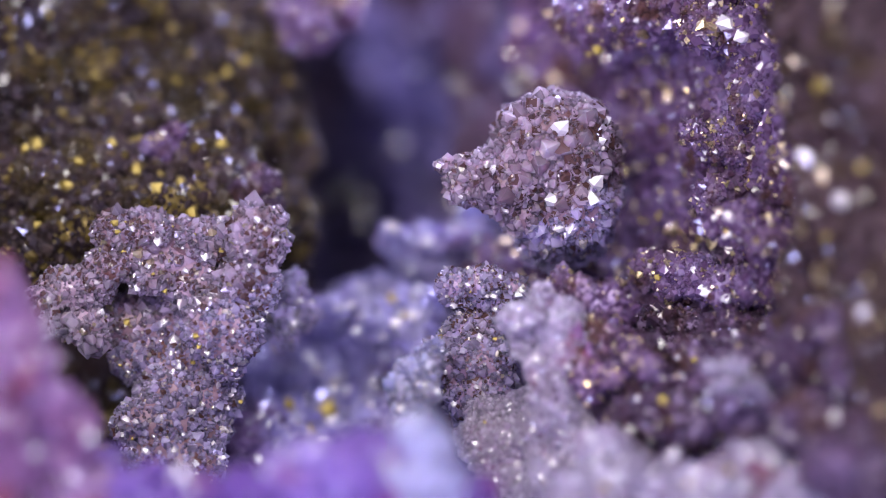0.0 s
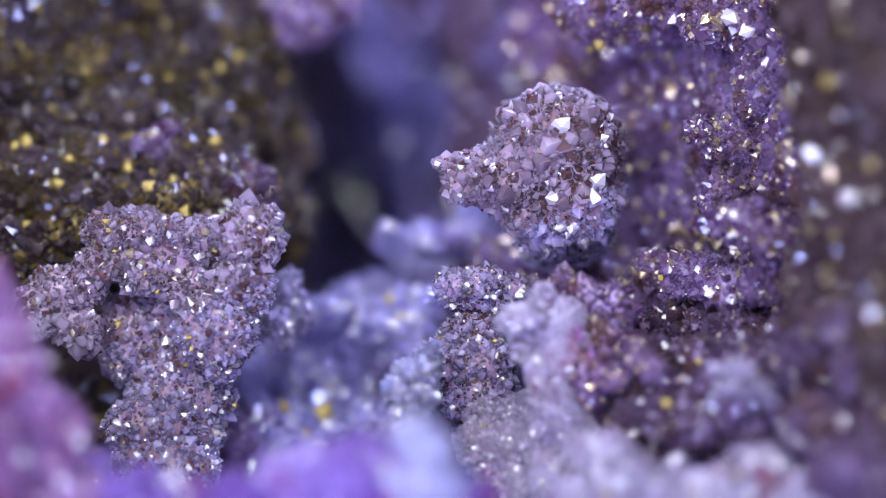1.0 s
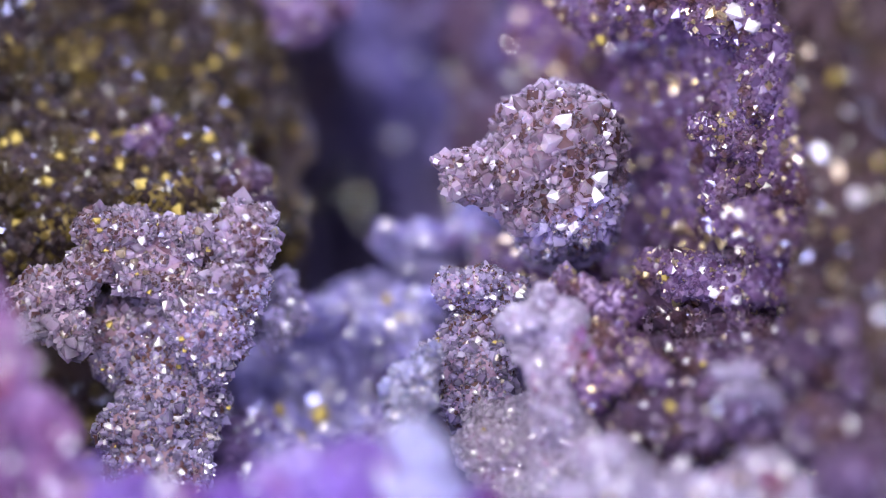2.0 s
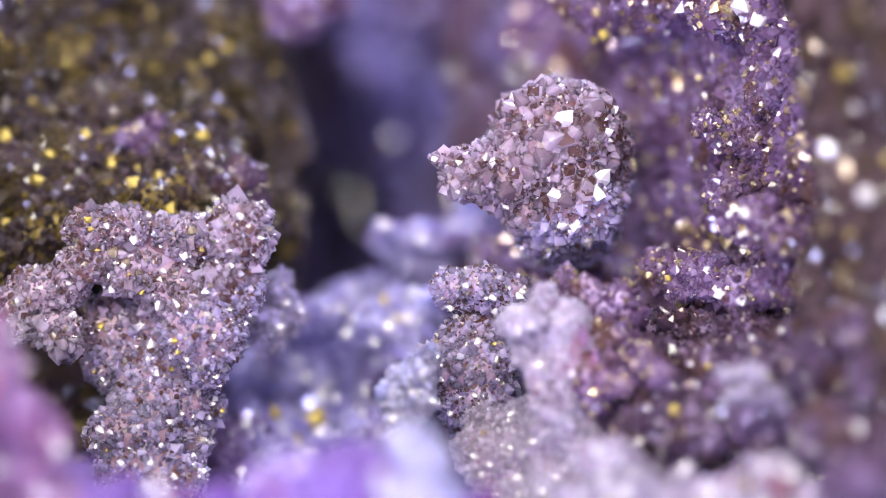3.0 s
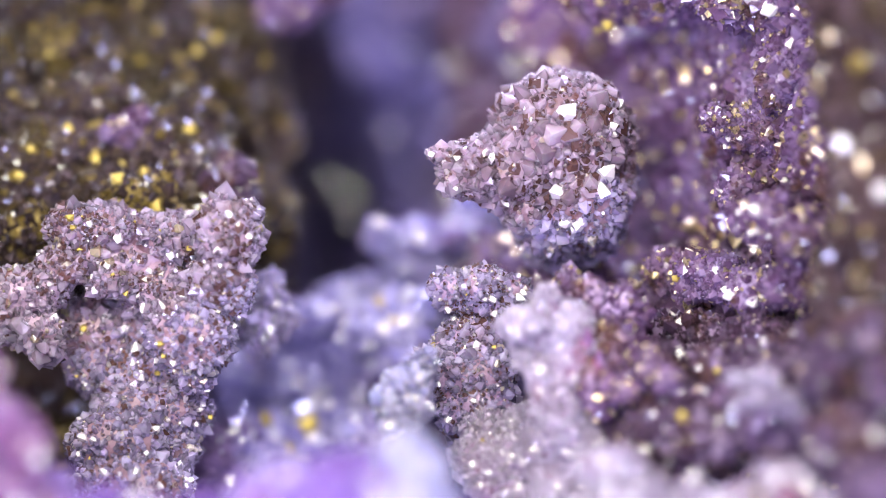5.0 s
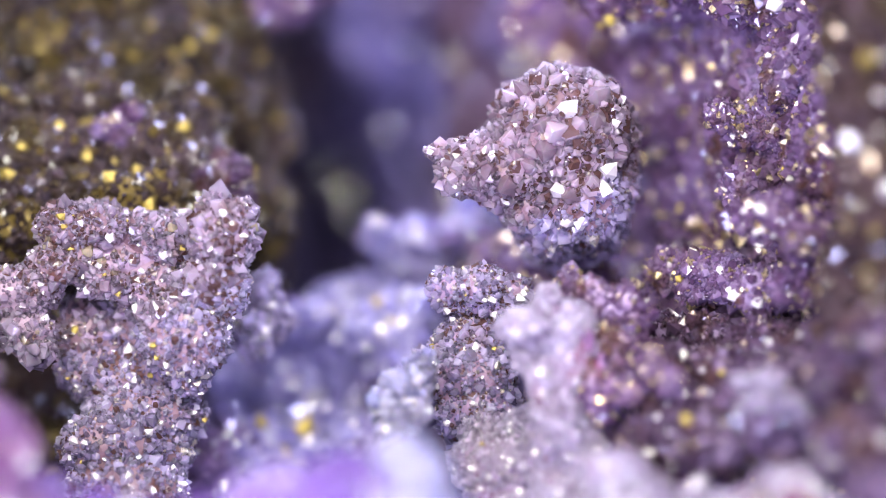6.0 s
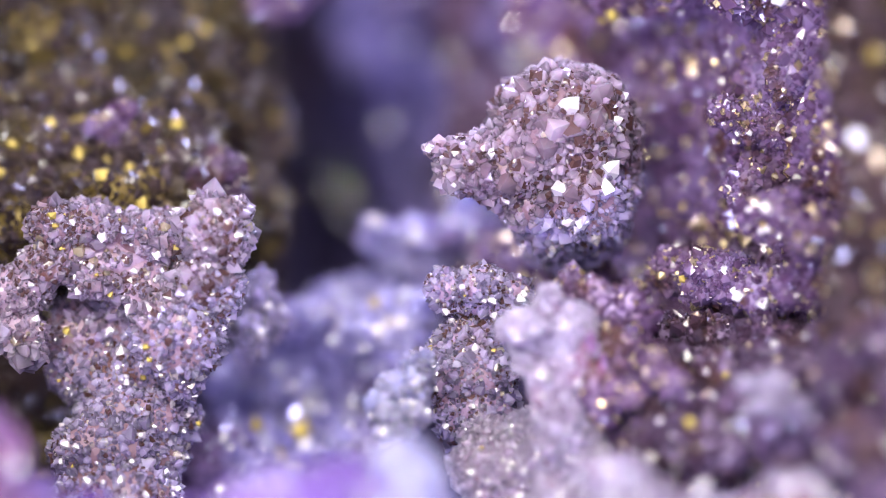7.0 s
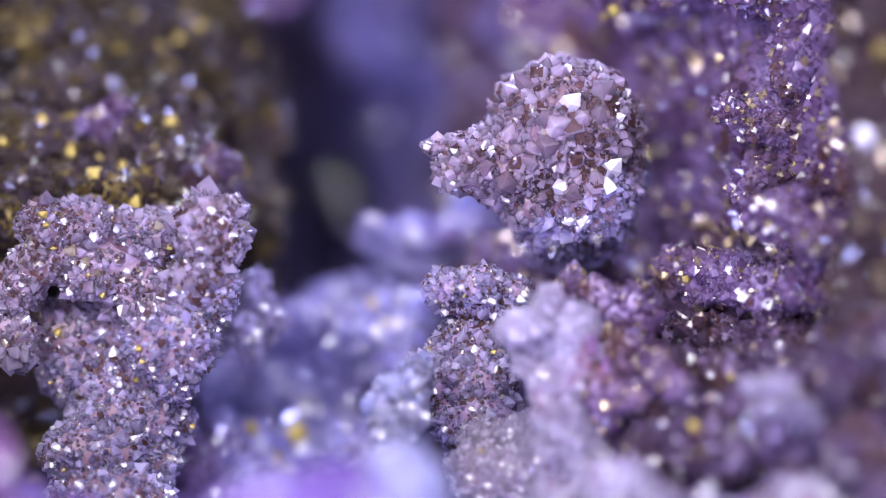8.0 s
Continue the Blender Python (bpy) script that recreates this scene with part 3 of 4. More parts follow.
cluster("quartz_nodule", "sparkling pale pink quartz mass at the pillar's foot",
        [((2.62, 79.50, -9.90), (1.56, 1.50, 1.43)), ((2.27, 78.50, -11.39), (1.76, 1.60, 1.56)),
         ((3.61, 77.50, -12.02), (2.36, 2.00, 2.03)), ((4.63, 78.00, -10.01), (1.69, 1.60, 1.69)),
         ((4.60, 76.50, -13.99), (2.69, 2.20, 2.02)), ((2.93, 77.00, -14.02), (1.35, 1.60, 1.68)),
         ((6.41, 75.00, -12.90), (2.01, 1.80, 2.01)), ((5.60, 76.00, -10.94), (1.88, 1.70, 1.88)),
         ((7.07, 74.50, -10.54), (1.53, 1.50, 1.87)), ((8.18, 73.00, -12.46), (1.66, 1.60, 1.99))],
        ROSE_WHITE, PALE, (0.24, 0.62), 0.30, amp=0.34, size=1.3, singles=200, lean=0.22, seed=34,
        facets=[((4.07, 75.00, -12.73), 0.5, CLEAR), ((6.08, 75.00, -12.73), 0.55, CLEAR), ((6.58, 75.00, -12.97), 0.5, CLEAR),
                ((1.63, 75.00, -11.56), 0.4, CLEAR), ((3.57, 75.00, -10.90), 0.35, CLEAR), ((2.90, 75.00, -13.23), 0.4, CLEAR),
                ((4.57, 75.00, -11.90), 0.35, CLEAR), ((2.07, 75.00, -12.57), 0.35, CLEAR), ((5.08, 75.00, -13.90), 0.4, CLEAR),
                ((3.74, 75.00, -9.06), 0.35, CLEAR), ((5.58, 75.00, -13.07), 0.5, CLEAR), *glints(24, (1.23, -9.22), (6.91, -14.57), 75.0, (0.15, 0.35), 0.2, 10)])
cluster("quartz_nodule", "bluish white quartz nodule at the pillar's side",
        [((-2.85, 75.50, -8.24), (1.00, 1.20, 1.27)), ((-1.78, 76.00, -7.42), (1.41, 1.50, 1.14)),
         ((-1.78, 75.00, -8.56), (1.20, 1.20, 0.87)), ((-2.71, 75.00, -9.06), (0.74, 0.90, 0.74)),
         ((-1.11, 77.00, -6.60), (1.01, 1.20, 1.01))],
        LAVENDER, LAVENDER, (0.30, 0.85), 0.38, amp=0.36, size=1.3, singles=120, lean=0.22, seed=30,
        facets=[((-2.83, 74.00, -9.19), 0.5, CLEAR), ((-1.37, 74.00, -7.86), 0.45, CLEAR), ((-1.84, 74.00, -7.72), 0.4, CLEAR),
                ((-1.10, 74.00, -7.02), 0.4, CLEAR)])
cluster("quartz_nodule", "blurred lavender quartz mass under the white nodule",
        [((-1.51, 57.00, -11.03), (1.86, 2.00, 1.74)), ((-0.58, 56.50, -12.86), (1.73, 2.00, 1.73)),
         ((-2.75, 56.50, -12.86), (1.73, 2.00, 1.73)), ((-3.26, 60.50, -13.72), (1.45, 2.00, 1.57)),
         ((0.36, 61.50, -13.78), (1.26, 1.80, 1.45))],
        LAVENDER, LAVENDER, (0.35, 1.0), 0.45, amp=0.4, size=1.6, singles=60, lean=0.22, seed=35)
cluster("milky_spur", "milky pinkish white quartz spur, smooth and rounded",
        [((3.42, 73.50, -4.19), (0.47, 0.40, 0.33)), ((4.00, 73.00, -4.04), (0.80, 0.70, 0.60)),
         ((4.82, 73.80, -3.86), (1.20, 0.70, 0.93)), ((5.72, 74.20, -2.87), (0.87, 0.70, 1.13)),
         ((5.96, 74.40, -4.53), (2.07, 0.90, 2.33)), ((4.55, 73.80, -5.19), (0.80, 0.60, 1.26)),
         ((5.21, 73.60, -6.68), (0.60, 0.50, 1.20)), ((6.29, 74.20, -6.70), (1.47, 0.90, 2.00)),
         ((6.04, 73.40, -9.00), (1.33, 1.20, 1.66))],
        ROSE_WHITE, PALE, (0.28, 0.8), 0.42, amp=0.5, size=1.9, singles=80, seed=14,
        facets=[((4.89, 71.00, -6.44), 0.6, CLEAR), ((6.80, 71.00, -6.94), 0.4, CLEAR), ((5.15, 71.00, -7.27), 0.4, CLEAR),
                ((7.13, 71.00, -12.36), 0.5, CLEAR)])
cluster("quartz_bank", "pale pinkish white crystal bank at the geode's mouth",
        [((7.96, 66.50, -14.59), (2.58, 2.20, 1.81)), ((10.15, 65.00, -13.79), (2.89, 2.40, 1.99)),
         ((9.63, 68.00, -12.08), (1.95, 1.80, 1.49)), ((13.14, 64.00, -14.05), (2.88, 2.40, 1.92)),
         ((16.18, 64.00, -13.67), (2.88, 2.40, 1.98)), ((17.77, 66.00, -11.98), (1.80, 1.80, 1.35)),
         ((19.29, 63.00, -14.37), (2.54, 2.20, 1.59)), ((12.77, 66.00, -12.37), (1.10, 1.20, 0.97))],
        PALE, PALE, (0.35, 1.0), 0.48, amp=0.8, size=2.2, singles=120, seed=36,
        facets=[((12.58, 62.50, -10.98), 0.8, CLEAR), ((18.30, 62.50, -12.09), 0.7, CLEAR), ((14.17, 62.50, -12.88), 0.6, CLEAR),
                ((16.71, 62.50, -10.98), 0.7, CLEAR), ((24.01, 62.50, -12.73), 0.9, CLEAR), ((9.41, 62.50, -12.73), 0.6, CLEAR),
                ((20.52, 62.50, -12.88), 0.6, CLEAR), ((14.96, 62.50, -12.88), 0.6, CLEAR), *glints(22, (6.55, -10.98), (21.79, -13.84), 62.5, (0.25, 0.55), 0.15, 31)])
cluster("crystal_nodule", "pinkish brown crystal nodule with a small peak",
        [((6.66, 78.00, -2.07), (0.88, 1.00, 1.15)), ((7.81, 77.00, -3.24), (1.48, 1.40, 1.48)),
         ((9.50, 77.00, -3.40), (1.41, 1.40, 1.48)), ((10.19, 77.50, -2.57), (0.54, 0.70, 0.88)),
         ((8.94, 75.50, -5.56), (1.88, 1.60, 1.74)), ((8.23, 74.50, -7.20), (1.33, 1.40, 1.67))],
        PLUM, MAUVE, (0.30, 0.85), 0.38, amp=0.4, size=1.4, singles=100, lean=0.22, seed=31)
cluster("crystal_nodule", "small mauve crystal nodule on the geode wall",
        [((14.89, 81.00, 6.98), (0.96, 1.20, 0.89)), ((16.05, 82.00, 6.49), (1.24, 1.50, 1.37)),
         ((17.46, 82.50, 6.67), (1.58, 1.80, 1.72))],
        PLUM, PLUM_ROCK, (0.30, 0.8), 0.34, amp=0.4, size=1.4, singles=120, lean=0.22, seed=15,
        facets=[((15.34, 80.00, 4.16), 0.4, CLEAR), ((15.58, 80.00, 6.00), 0.4, CLEAR), ((16.09, 80.00, 5.93), 0.4, CLEAR),
                ((14.73, 80.00, 7.46), 0.4, CLEAR)])
cluster("crystal_nodule", "pinkish crystal nodule with white glints",
        [((16.71, 76.50, 1.65), (1.08, 1.20, 1.21)), ((17.81, 75.50, 1.81), (1.14, 1.20, 1.41)),
         ((15.75, 80.00, 3.20), (1.02, 1.00, 1.23)), ((18.70, 74.00, 0.80), (1.20, 1.20, 1.46))],
        PLUM, PLUM_ROCK, (0.30, 0.9), 0.40, amp=0.4, size=1.3, singles=80, lean=0.22, seed=16,
        facets=[((16.67, 75.00, 2.00), 0.75, CLEAR), ((15.87, 75.00, 1.87), 0.4, CLEAR), ((16.60, 75.00, 0.80), 0.55, CLEAR),
                ((16.54, 75.00, 0.47), 0.4, CLEAR), ((17.27, 75.00, 0.63), 0.3, CLEAR)])
cluster("crystal_nodule", "mauve crystal nodule with bright white facets",
        [((14.68, 81.00, -0.89), (1.57, 1.20, 0.89)), ((15.61, 80.50, -1.92), (1.57, 1.20, 1.02)),
         ((17.22, 79.00, -2.24), (1.70, 1.30, 1.22)), ((13.99, 82.00, -2.10), (1.37, 1.20, 1.17)),
         ((18.76, 77.00, -1.89), (1.55, 1.30, 1.35)), ((12.34, 83.50, -1.25), (1.38, 1.20, 1.38))],
        PLUM, PLUM_ROCK, (0.30, 0.95), 0.36, amp=0.4, size=1.4, singles=150, lean=0.22, seed=17,
        facets=[((15.09, 77.50, -2.94), 0.7, CLEAR), ((16.64, 77.50, -2.94), 0.7, CLEAR), ((13.30, 77.50, 0.64), 0.6, CLEAR),
                ((14.95, 77.50, -1.28), 0.5, CLEAR), ((13.40, 77.50, -0.20), 0.6, GOLD), ((12.89, 77.50, -1.76), 0.5, GOLD),
                ((17.11, 77.50, -2.57), 0.4, CLEAR), ((15.26, 77.50, -2.16), 0.4, CLEAR)])
cluster("crystal_outcrop", "brown mauve druse outcrop high on the geode wall",
        [((9.40, 88.00, 14.55), (2.46, 2.20, 1.76)), ((12.76, 85.00, 14.73), (2.78, 2.40, 1.74)),
         ((16.05, 82.00, 13.88), (2.75, 2.40, 1.92)), ((18.65, 80.00, 13.09), (1.91, 2.00, 2.05)),
         ((18.34, 80.50, 10.04), (1.57, 2.00, 2.39))],
        PLUM, PLUM_ROCK, (0.33, 1.1), 0.38, amp=0.6, size=2.0, singles=200, lean=0.22, seed=18,
        facets=[((16.81, 79.00, 13.44), 1.1, CLEAR), ((17.76, 79.00, 12.83), 1, CLEAR), ((15.69, 79.00, 14.80), 0.6, CLEAR),
                ((13.30, 82.00, 15.94), 0.8, CLEAR), ((13.35, 83.00, 11.86), 0.6, CLEAR), ((14.22, 83.00, 12.03), 0.6, CLEAR),
                ((20.78, 79.00, 11.81), 0.4, CLEAR), ((20.10, 79.00, 11.68), 0.4, CLEAR), ((19.12, 79.00, 12.02), 0.5, GOLD),
                ((9.33, 86.00, 12.35), 0.8, GOLD), ((7.82, 88.00, 11.03), 0.6, GOLD), ((18.57, 79.00, 14.56), 0.6, GOLD),
                ((17.22, 79.00, 10.49), 0.4, CLEAR), ((11.67, 84.00, 13.98), 0.5, CLEAR)])
cluster("crystal_bank", "plum brown crystal bank with milky patches",
        [((22.02, 65.00, -4.36), (2.57, 1.80, 1.60)), ((24.43, 63.50, -4.97), (1.91, 2.00, 2.23)),
         ((20.12, 73.00, -4.84), (2.32, 1.80, 1.46)), ((11.51, 80.50, -4.99), (2.25, 1.80, 1.71)),
         ((14.19, 79.50, -4.97), (2.25, 1.80, 1.36)), ((17.18, 78.50, -4.78), (2.24, 1.80, 1.36)),
         ((12.00, 76.50, -7.26), (2.69, 2.20, 2.08)), ((15.30, 75.50, -6.56), (2.54, 2.00, 1.74)),
         ((11.14, 72.50, -9.79), (1.98, 1.80, 1.65)), ((13.18, 73.50, -8.67), (2.99, 2.00, 1.53)),
         ((16.44, 72.50, -8.14), (2.65, 2.00, 1.52)), ((19.29, 71.00, -8.09), (2.30, 2.00, 1.64)),
         ((18.16, 73.50, -6.51), (2.66, 2.20, 1.86)), ((20.72, 68.50, -6.38), (2.60, 2.20, 1.95))] +
         [((23.53, 64.00, -6.58), (2.56, 2.20, 2.11)), ((13.67, 70.50, -10.04), (2.63, 2.00, 1.64)),
         ((17.58, 70.00, -9.37), (2.82, 2.00, 1.83)), ((21.06, 65.00, -9.81), (2.76, 2.20, 1.92)),
         ((23.86, 61.00, -9.96), (2.21, 2.20, 1.89)), ((22.09, 59.00, -12.07), (2.81, 2.20, 1.88)),
         ((24.17, 58.00, -12.64), (1.87, 2.20, 1.87))],
        WINE, PLUM_ROCK, (0.32, 0.9), 0.40, amp=0.45, size=1.6, singles=200, lean=0.22, seed=20,
        facets=[((12.12, 69.00, -8.19), 0.6, GOLD), ((14.36, 71.00, -6.44), 0.4, GOLD), ((23.40, 65.00, -6.67), 0.6, GOLD),
                ((21.90, 63.00, -9.41), 0.7, CLEAR), ((10.53, 70.00, -6.42), 0.5, CLEAR), ((24.11, 65.00, -4.04), 0.9, CLEAR),
                ((8.73, 70.00, -8.87), 0.3, GOLD), ((19.54, 66.00, -7.92), 0.4, CLEAR), ((14.73, 69.00, -8.02), 0.5, CLEAR),
                ((16.66, 71.00, -5.13), 0.3, CLEAR), ((20.03, 68.00, -5.07), 0.3, GOLD), ((18.23, 70.00, -4.29), 0.3, CLEAR),
                *glints(44, (10.04, -3.80), (25.37, -11.66), 70.0, (0.2, 0.5), 0.35, 8)])
cluster("quartz_nodule", "blurred white quartz nodule on the crystal bank",
        [((15.12, 66.50, -6.71), (0.65, 0.70, 0.45)), ((16.28, 65.50, -6.62), (0.71, 0.70, 0.58)),
         ((15.77, 65.00, -7.57), (0.96, 0.70, 0.45)), ((17.22, 66.00, -7.66), (0.71, 0.70, 0.45)),
         ((17.97, 66.50, -8.26), (0.45, 0.50, 0.32))],
        PALE, PALE, (0.25, 0.7), 0.40, amp=0.4, size=1.3, singles=30, lean=0.22, seed=21)
cluster("crystal_nodule", "blurred whitish crystal nodule in the hollow",
        [((-3.42, 96.00, 1.29), (0.94, 1.00, 0.80)), ((-2.64, 98.00, 0.14), (1.46, 1.20, 1.24)),
         ((-1.36, 97.00, 0.43), (1.24, 1.40, 1.16)), ((2.49, 100.00, 1.79), (1.62, 1.60, 1.47)),
         ((-1.18, 98.00, -0.96), (2.04, 1.60, 1.24)), ((0.28, 98.00, 0.50), (1.46, 1.60, 1.09)),
         ((2.30, 99.00, 0.32), (1.83, 1.80, 1.83))],
        BLUE, LAVENDER, (0.4, 1.1), 0.5, amp=0.8, size=1.6, singles=40, lean=0.22, seed=23,
        facets=[((-3.70, 95.00, 1.58), 0.75, CLEAR), ((-1.35, 95.00, 0.86), 0.75, CLEAR), ((0.38, 95.00, 1.51), 0.4, CLEAR)])
cluster("crystal_nodule", "dim plum crystal nodule under the ball's stalk",
        [((4.59, 94.00, -0.94), (2.23, 2.00, 1.44)), ((3.12, 92.00, -2.01), (2.00, 1.80, 1.21)),
         ((7.70, 90.00, -1.64), (2.13, 2.00, 1.42))],
        PLUM, PLUM_ROCK, (0.35, 1.0), 0.45, amp=0.6, size=1.8, singles=40, lean=0.22, seed=33)
cluster("crystal_bank", "blurred lavender crystal bank in the hollow",
        [((-3.70, 95.00, -4.74), (2.17, 2.00, 1.66)), ((-6.29, 98.00, -4.61), (2.04, 2.00, 1.46)),
         ((-7.07, 100.00, -3.54), (2.06, 2.00, 1.10)), ((-3.76, 100.00, -3.36), (1.47, 1.80, 0.96)),
         ((-12.22, 100.00, -10.16), (3.31, 2.40, 2.21)), ((-8.48, 98.00, -10.08), (2.92, 2.20, 1.82)),
         ((-8.42, 96.00, -4.21), (1.81, 2.00, 1.67)), ((-1.88, 92.00, -5.93), (1.57, 1.80, 2.00)),
         ((-5.16, 96.00, -7.11), (2.54, 2.20, 1.81)), ((-8.48, 98.00, -7.89), (2.55, 2.40, 2.19)),
         ((-11.40, 98.00, -8.99), (2.19, 2.40, 2.19)), ((-5.86, 95.00, -9.97), (3.25, 2.40, 1.80)),
         ((-9.76, 93.00, -11.33), (3.22, 2.40, 1.79)), ((-3.99, 90.00, -12.27), (2.83, 2.40, 1.98))] +
         [((-12.85, 90.00, -12.27), (2.83, 2.40, 1.77))],
        BLUE, BLUE, (0.4, 1.4), 0.5, amp=1.3, size=1.9, singles=60, lean=0.22, seed=24,
        facets=[((-7.84, 91.00, -9.54), 1.3, GOLD), ((-8.77, 91.00, -11.39), 1, GOLD), ((-10.83, 91.00, -5.98), 0.8, GOLD),
                ((-3.40, 91.00, -4.42), 0.9, CLEAR), ((-5.43, 91.00, -4.13), 0.7, CLEAR), ((-6.49, 91.00, -3.42), 0.6, CLEAR),
                ((-6.85, 91.00, -8.93), 0.6, CLEAR), ((-4.00, 91.00, -5.56), 0.7, CLEAR), ((-2.23, 91.00, -4.13), 0.7, CLEAR),
                ((-9.69, 91.00, -8.76), 0.7, GOLD), ((-5.18, 97.00, -2.05), 0.6, CLEAR), ((-8.98, 91.00, -6.98), 0.5, CLEAR),
                *glints(50, (-11.47, -2.35), (-0.09, -12.67), 91.0, (0.3, 0.7), 0.25, 5)])
cluster("violet_bank", "bright violet crystal bank, rounded and milky",
        [((-17.08, 60.00, -13.50), (2.39, 2.20, 1.88)), ((-13.82, 58.00, -14.01), (2.49, 2.20, 1.74)),
         ((-10.66, 57.00, -13.64), (2.48, 2.20, 1.80)), ((-7.53, 56.00, -12.53), (2.47, 2.20, 1.91)),
         ((-4.44, 56.00, -12.53), (2.47, 2.20, 2.04)), ((-1.67, 57.00, -14.60), (2.17, 2.20, 1.86)),
         ((0.50, 58.00, -14.19), (1.56, 2.20, 1.87)), ((-18.73, 61.00, -11.70), (1.14, 1.30, 1.14))],
        VIOLET, VIOLET, (0.4, 1.0), 0.5, amp=1.0, size=2.2, singles=80, lean=0.22, seed=25,
        facets=[*glints(12, (-18.34, -10.68), (0.81, -13.15), 56.0, (0.35, 0.7), 0.1, 21)])
cluster("pink_bank", "rose violet crystal bank, rounded and milky",
        [((-25.34, 58.00, -3.61), (2.06, 2.20, 3.11)), ((-23.79, 58.00, -6.10), (1.87, 2.20, 2.49)),
         ((-22.95, 59.00, -8.63), (2.06, 2.20, 2.38)), ((-21.47, 60.00, -10.86), (2.39, 2.20, 2.20)),
         ((-24.30, 57.00, -11.03), (2.48, 2.40, 2.79)), ((-20.22, 60.00, -13.38), (2.51, 2.20, 1.88)),
         ((-26.48, 57.00, -7.93), (2.79, 2.60, 3.72))],
        PINK, PINK, (0.4, 1.0), 0.5, amp=1.0, size=2.2, singles=80, lean=0.22, seed=26,
        facets=[*glints(9, (-24.61, -3.59), (-18.41, -12.89), 57.0, (0.35, 0.7), 0, 22)])
cluster("crystal_nodule", "blurred mauve nodule hanging in the hollow",
        [((-8.66, 98.00, 14.37), (1.82, 2.00, 1.46)), ((-7.41, 99.00, 15.52), (1.69, 2.00, 1.47)),
         ((-9.24, 99.00, 15.89), (2.20, 2.00, 1.47))],
        PLUM, PLUM_ROCK, (0.4, 1.0), 0.45, amp=0.6, size=1.8, singles=40, lean=0.22, seed=27)
cluster("crystal_nodule", "blurred mauve crystal peak behind the large cluster",
        [((-11.77, 88.00, 4.18), (0.98, 1.30, 1.05)), ((-12.93, 88.00, 3.30), (1.27, 1.50, 1.27)),
         ((-10.99, 88.00, 2.52), (0.70, 1.00, 1.41))],
        WINE, PLUM_ROCK, (0.35, 0.95), 0.42, amp=0.5, size=1.6, singles=60, lean=0.22, seed=28)
cluster("crystal_nodule", "blurred small lilac nodule on the stained wall",
        [((-18.55, 88.00, 6.53), (0.77, 1.00, 0.70)), ((-17.60, 88.00, 6.18), (0.91, 1.00, 0.84)),
         ((-17.00, 88.50, 7.18), (0.56, 0.80, 0.63))],
        PLUM, PLUM_ROCK, (0.3, 0.8), 0.36, amp=0.4, size=1.4, singles=40, lean=0.22, seed=37)
cluster("crystal_outcrop", "brown stained outcrop with golden facets behind the large cluster",
        [((-16.18, 86.50, 2.58), (3.15, 2.20, 1.75)), ((-19.71, 87.00, 2.94), (3.15, 2.20, 2.10)),
         ((-23.17, 86.50, 0.83), (3.15, 2.20, 2.10)), ((-26.26, 86.00, 0.13), (2.79, 2.20, 2.09)),
         ((-16.33, 89.00, 5.08), (3.53, 2.40, 2.12)), ((-25.76, 88.00, 3.65), (3.87, 2.60, 2.46)),
         ((-20.92, 89.00, 5.08), (3.53, 2.60, 2.12))],
        BROWN, BROWN, (0.4, 1.2), 0.46, amp=0.7, size=2.0, singles=100, lean=0.22, seed=32,
        facets=[((-17.65, 85.00, 3.61), 1, GOLD), ((-15.81, 85.00, 2.36), 0.9, GOLD), ((-14.76, 85.00, 3.19), 0.7, GOLD),
                ((-25.30, 85.00, 6.74), 0.9, GOLD), ((-13.83, 85.00, 6.74), 0.8, GOLD), ((-23.38, 85.00, 3.96), 0.7, GOLD),
                ((-19.56, 85.00, 5.00), 0.7, GOLD), ((-25.47, 85.00, 1.52), 0.7, GOLD), ((-16.43, 85.00, 4.13), 0.6, GOLD),
                ((-21.82, 85.00, 3.44), 0.7, CLEAR), ((-26.86, 85.00, 5.00), 0.6, GOLD), ((-20.95, 85.00, 7.09), 0.7, GOLD),
                ((-22.69, 85.00, 5.69), 0.6, GOLD), ((-26.51, 85.00, 7.95), 0.6, GOLD)])
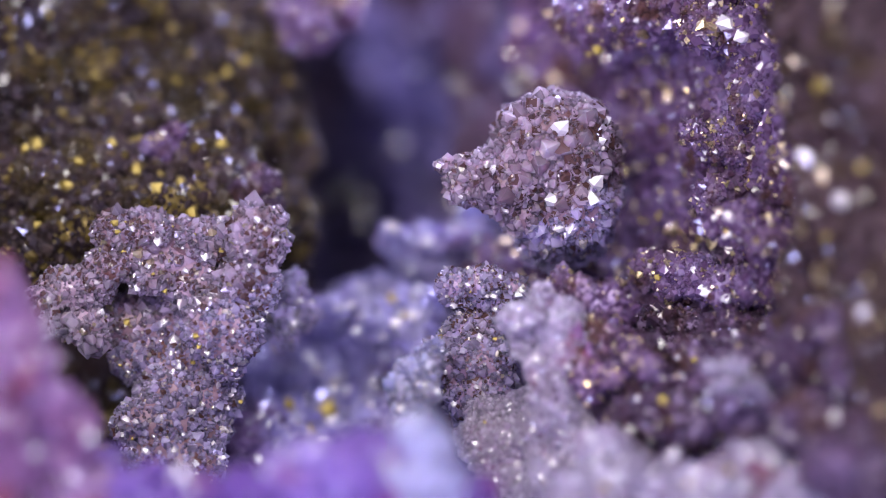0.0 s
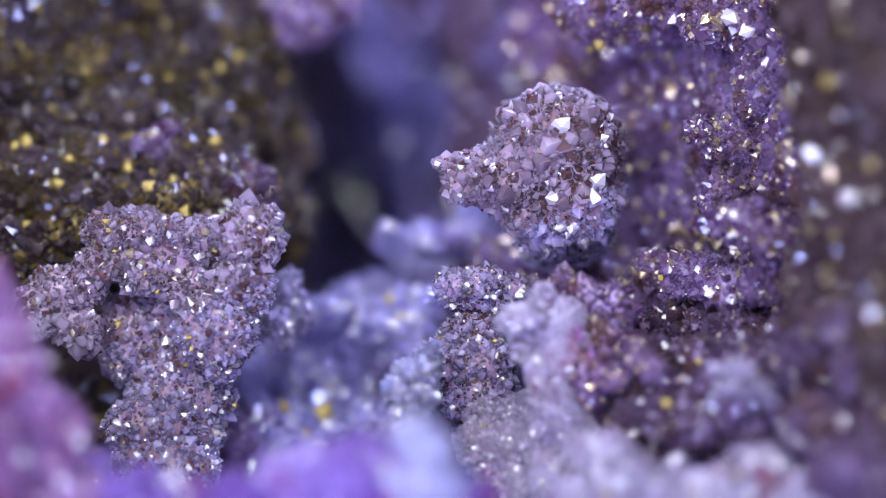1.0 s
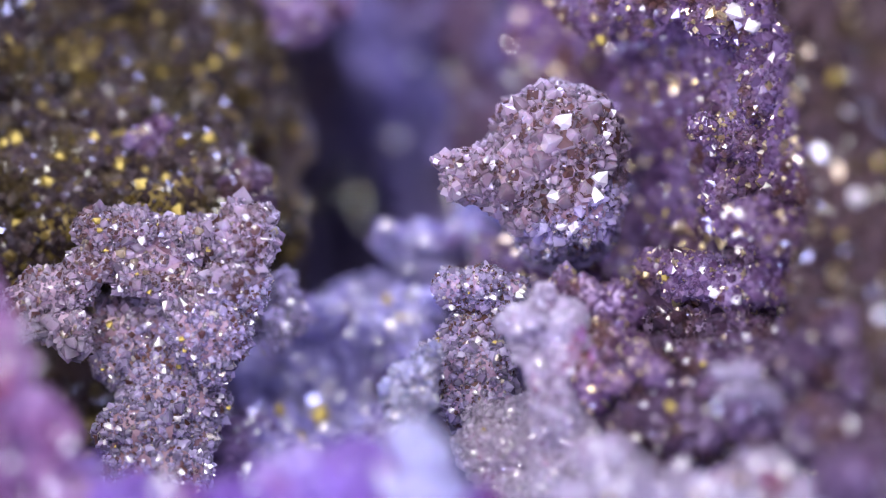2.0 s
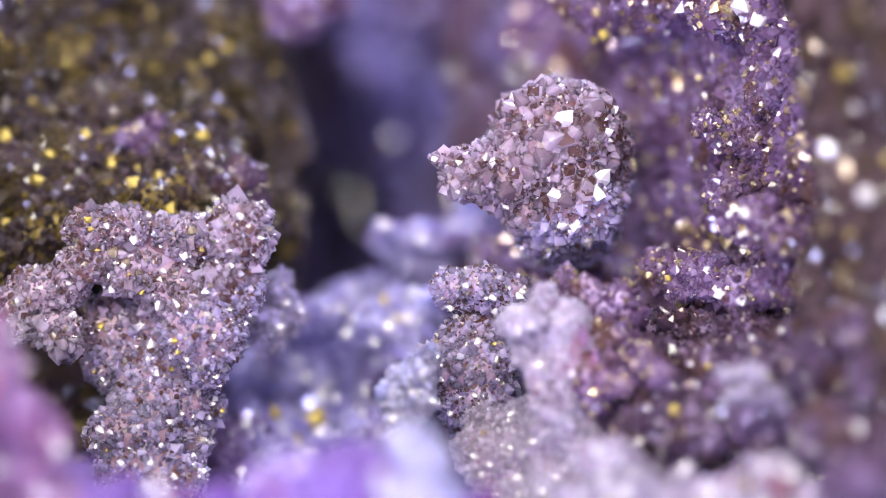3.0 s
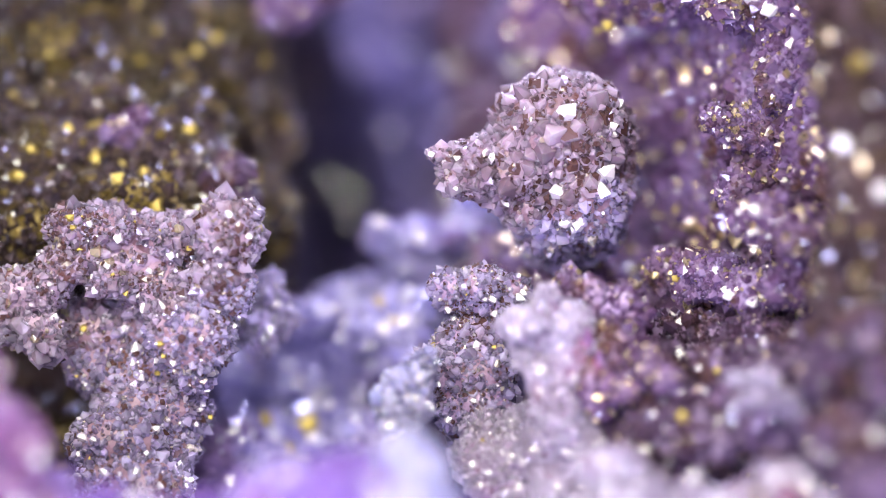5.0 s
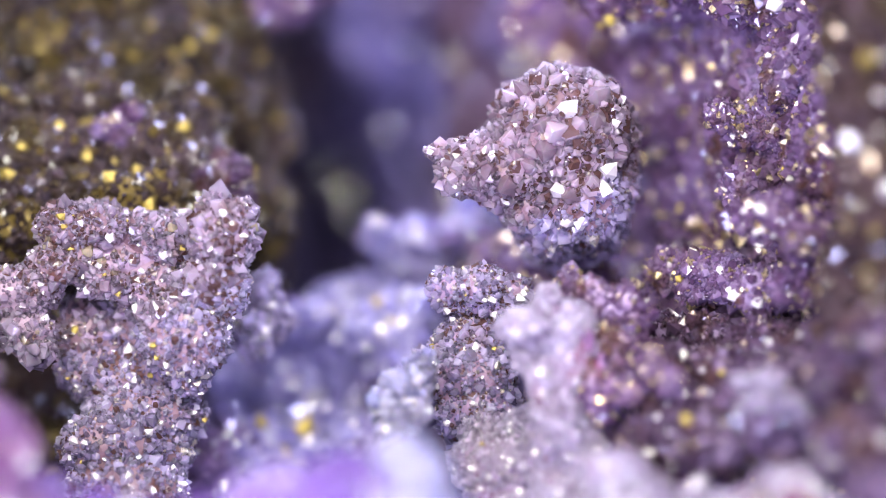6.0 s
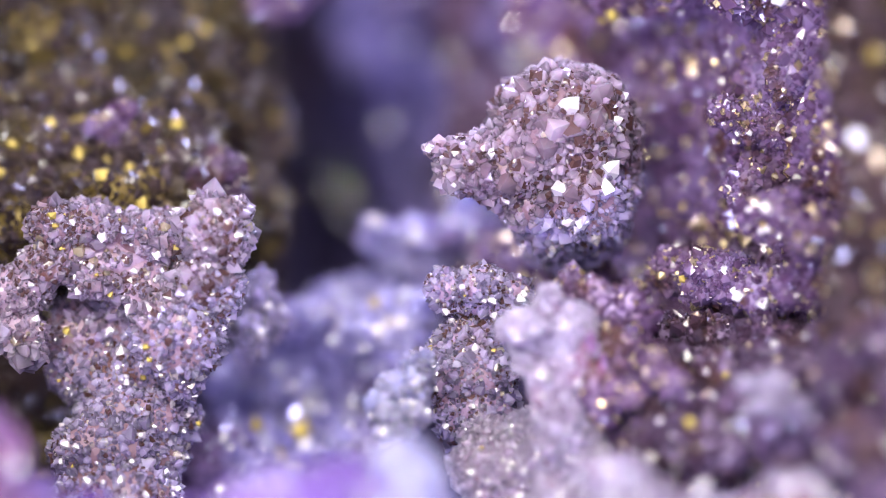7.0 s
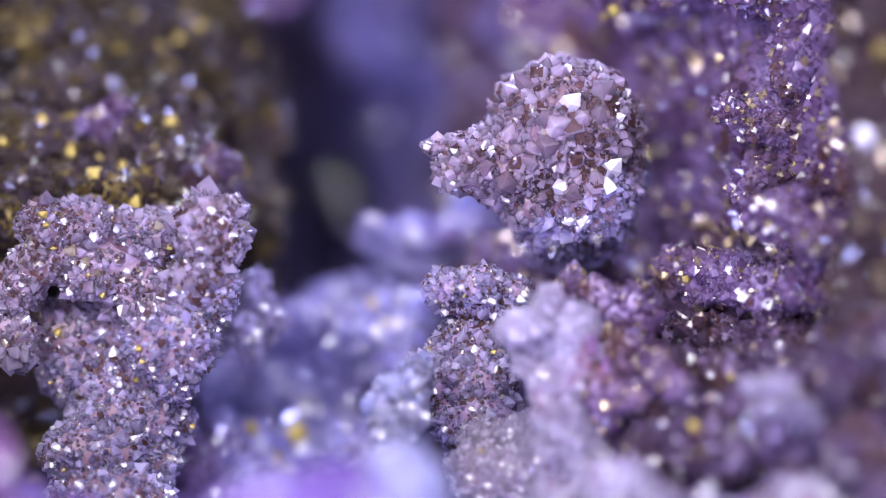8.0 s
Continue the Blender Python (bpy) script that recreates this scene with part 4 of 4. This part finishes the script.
cluster("crystal_nodule", "blurred lilac nodule behind the large cluster",
        [((-9.57, 87.50, -2.67), (1.05, 1.40, 1.61)), ((-10.08, 87.00, -4.42), (1.05, 1.40, 1.40)),
         ((-9.24, 88.00, -3.91), (0.77, 1.20, 1.20))],
        SILVER, PALE, (0.35, 0.9), 0.42, amp=0.5, size=1.6, singles=60, lean=0.22, seed=29,
        facets=[((-9.50, 85.50, -4.57), 0.5, CLEAR), ((-9.22, 85.50, -3.00), 0.5, CLEAR)])
cluster("crystal_nodule", "rose red quartz seam beside the milky spur",
        [((7.68, 73.80, -4.86), (0.27, 0.40, 0.60)), ((8.27, 73.60, -6.02), (0.30, 0.40, 0.66)),
         ((8.79, 73.40, -7.01), (0.27, 0.40, 0.53))],
        PINK, PINK, (0.25, 0.6), 0.32, amp=0.3, size=1.2, singles=30, lean=0.22, seed=38)
cluster("crystal_nodule", "blurred greyish lilac nodules on the crystal bank",
        [((10.81, 72.50, -6.15), (0.86, 0.90, 0.99)), ((11.78, 72.00, -6.80), (0.79, 0.80, 0.73)),
         ((9.65, 72.50, -7.15), (0.73, 0.80, 0.86))],
        PLUM, MAUVE, (0.25, 0.7), 0.36, amp=0.35, size=1.2, singles=30, lean=0.22, seed=39)
cluster("crystal_outcrop", "dark gold flecked crystal bank rising behind the stained outcrop",
        [((-26.10, 91.50, 6.90), (4.28, 2.40, 2.49)), ((-20.12, 92.50, 7.82), (4.29, 2.40, 2.29)),
         ((-14.42, 93.00, 6.40), (2.87, 2.40, 2.29)), ((-27.68, 93.00, 11.24), (3.94, 2.40, 2.87)),
         ((-22.47, 95.00, 11.33), (4.33, 2.40, 2.74)), ((-16.78, 96.50, 10.66), (3.99, 2.40, 2.76)),
         ((-12.52, 98.50, 8.91), (2.41, 2.40, 2.93)), ((-18.04, 99.00, 14.42), (4.40, 2.40, 2.56)),
         ((-24.45, 97.00, 15.04), (4.36, 2.40, 2.55)), ((-13.00, 101.00, 13.42), (2.95, 2.40, 2.95)),
         ((-10.42, 101.00, 6.41), (1.48, 2.20, 2.95)), ((-10.49, 98.00, 1.60), (1.61, 2.20, 2.92))],
        GOLDEN, BROWN, (0.4, 1.1), 0.45, amp=0.9, size=2.0, singles=200, lean=0.3, seed=40,
        facets=[*glints(34, (-28.61, 15.30), (-9.47, 4.11), 95.0, (0.3, 0.65), 0.85, 23)])
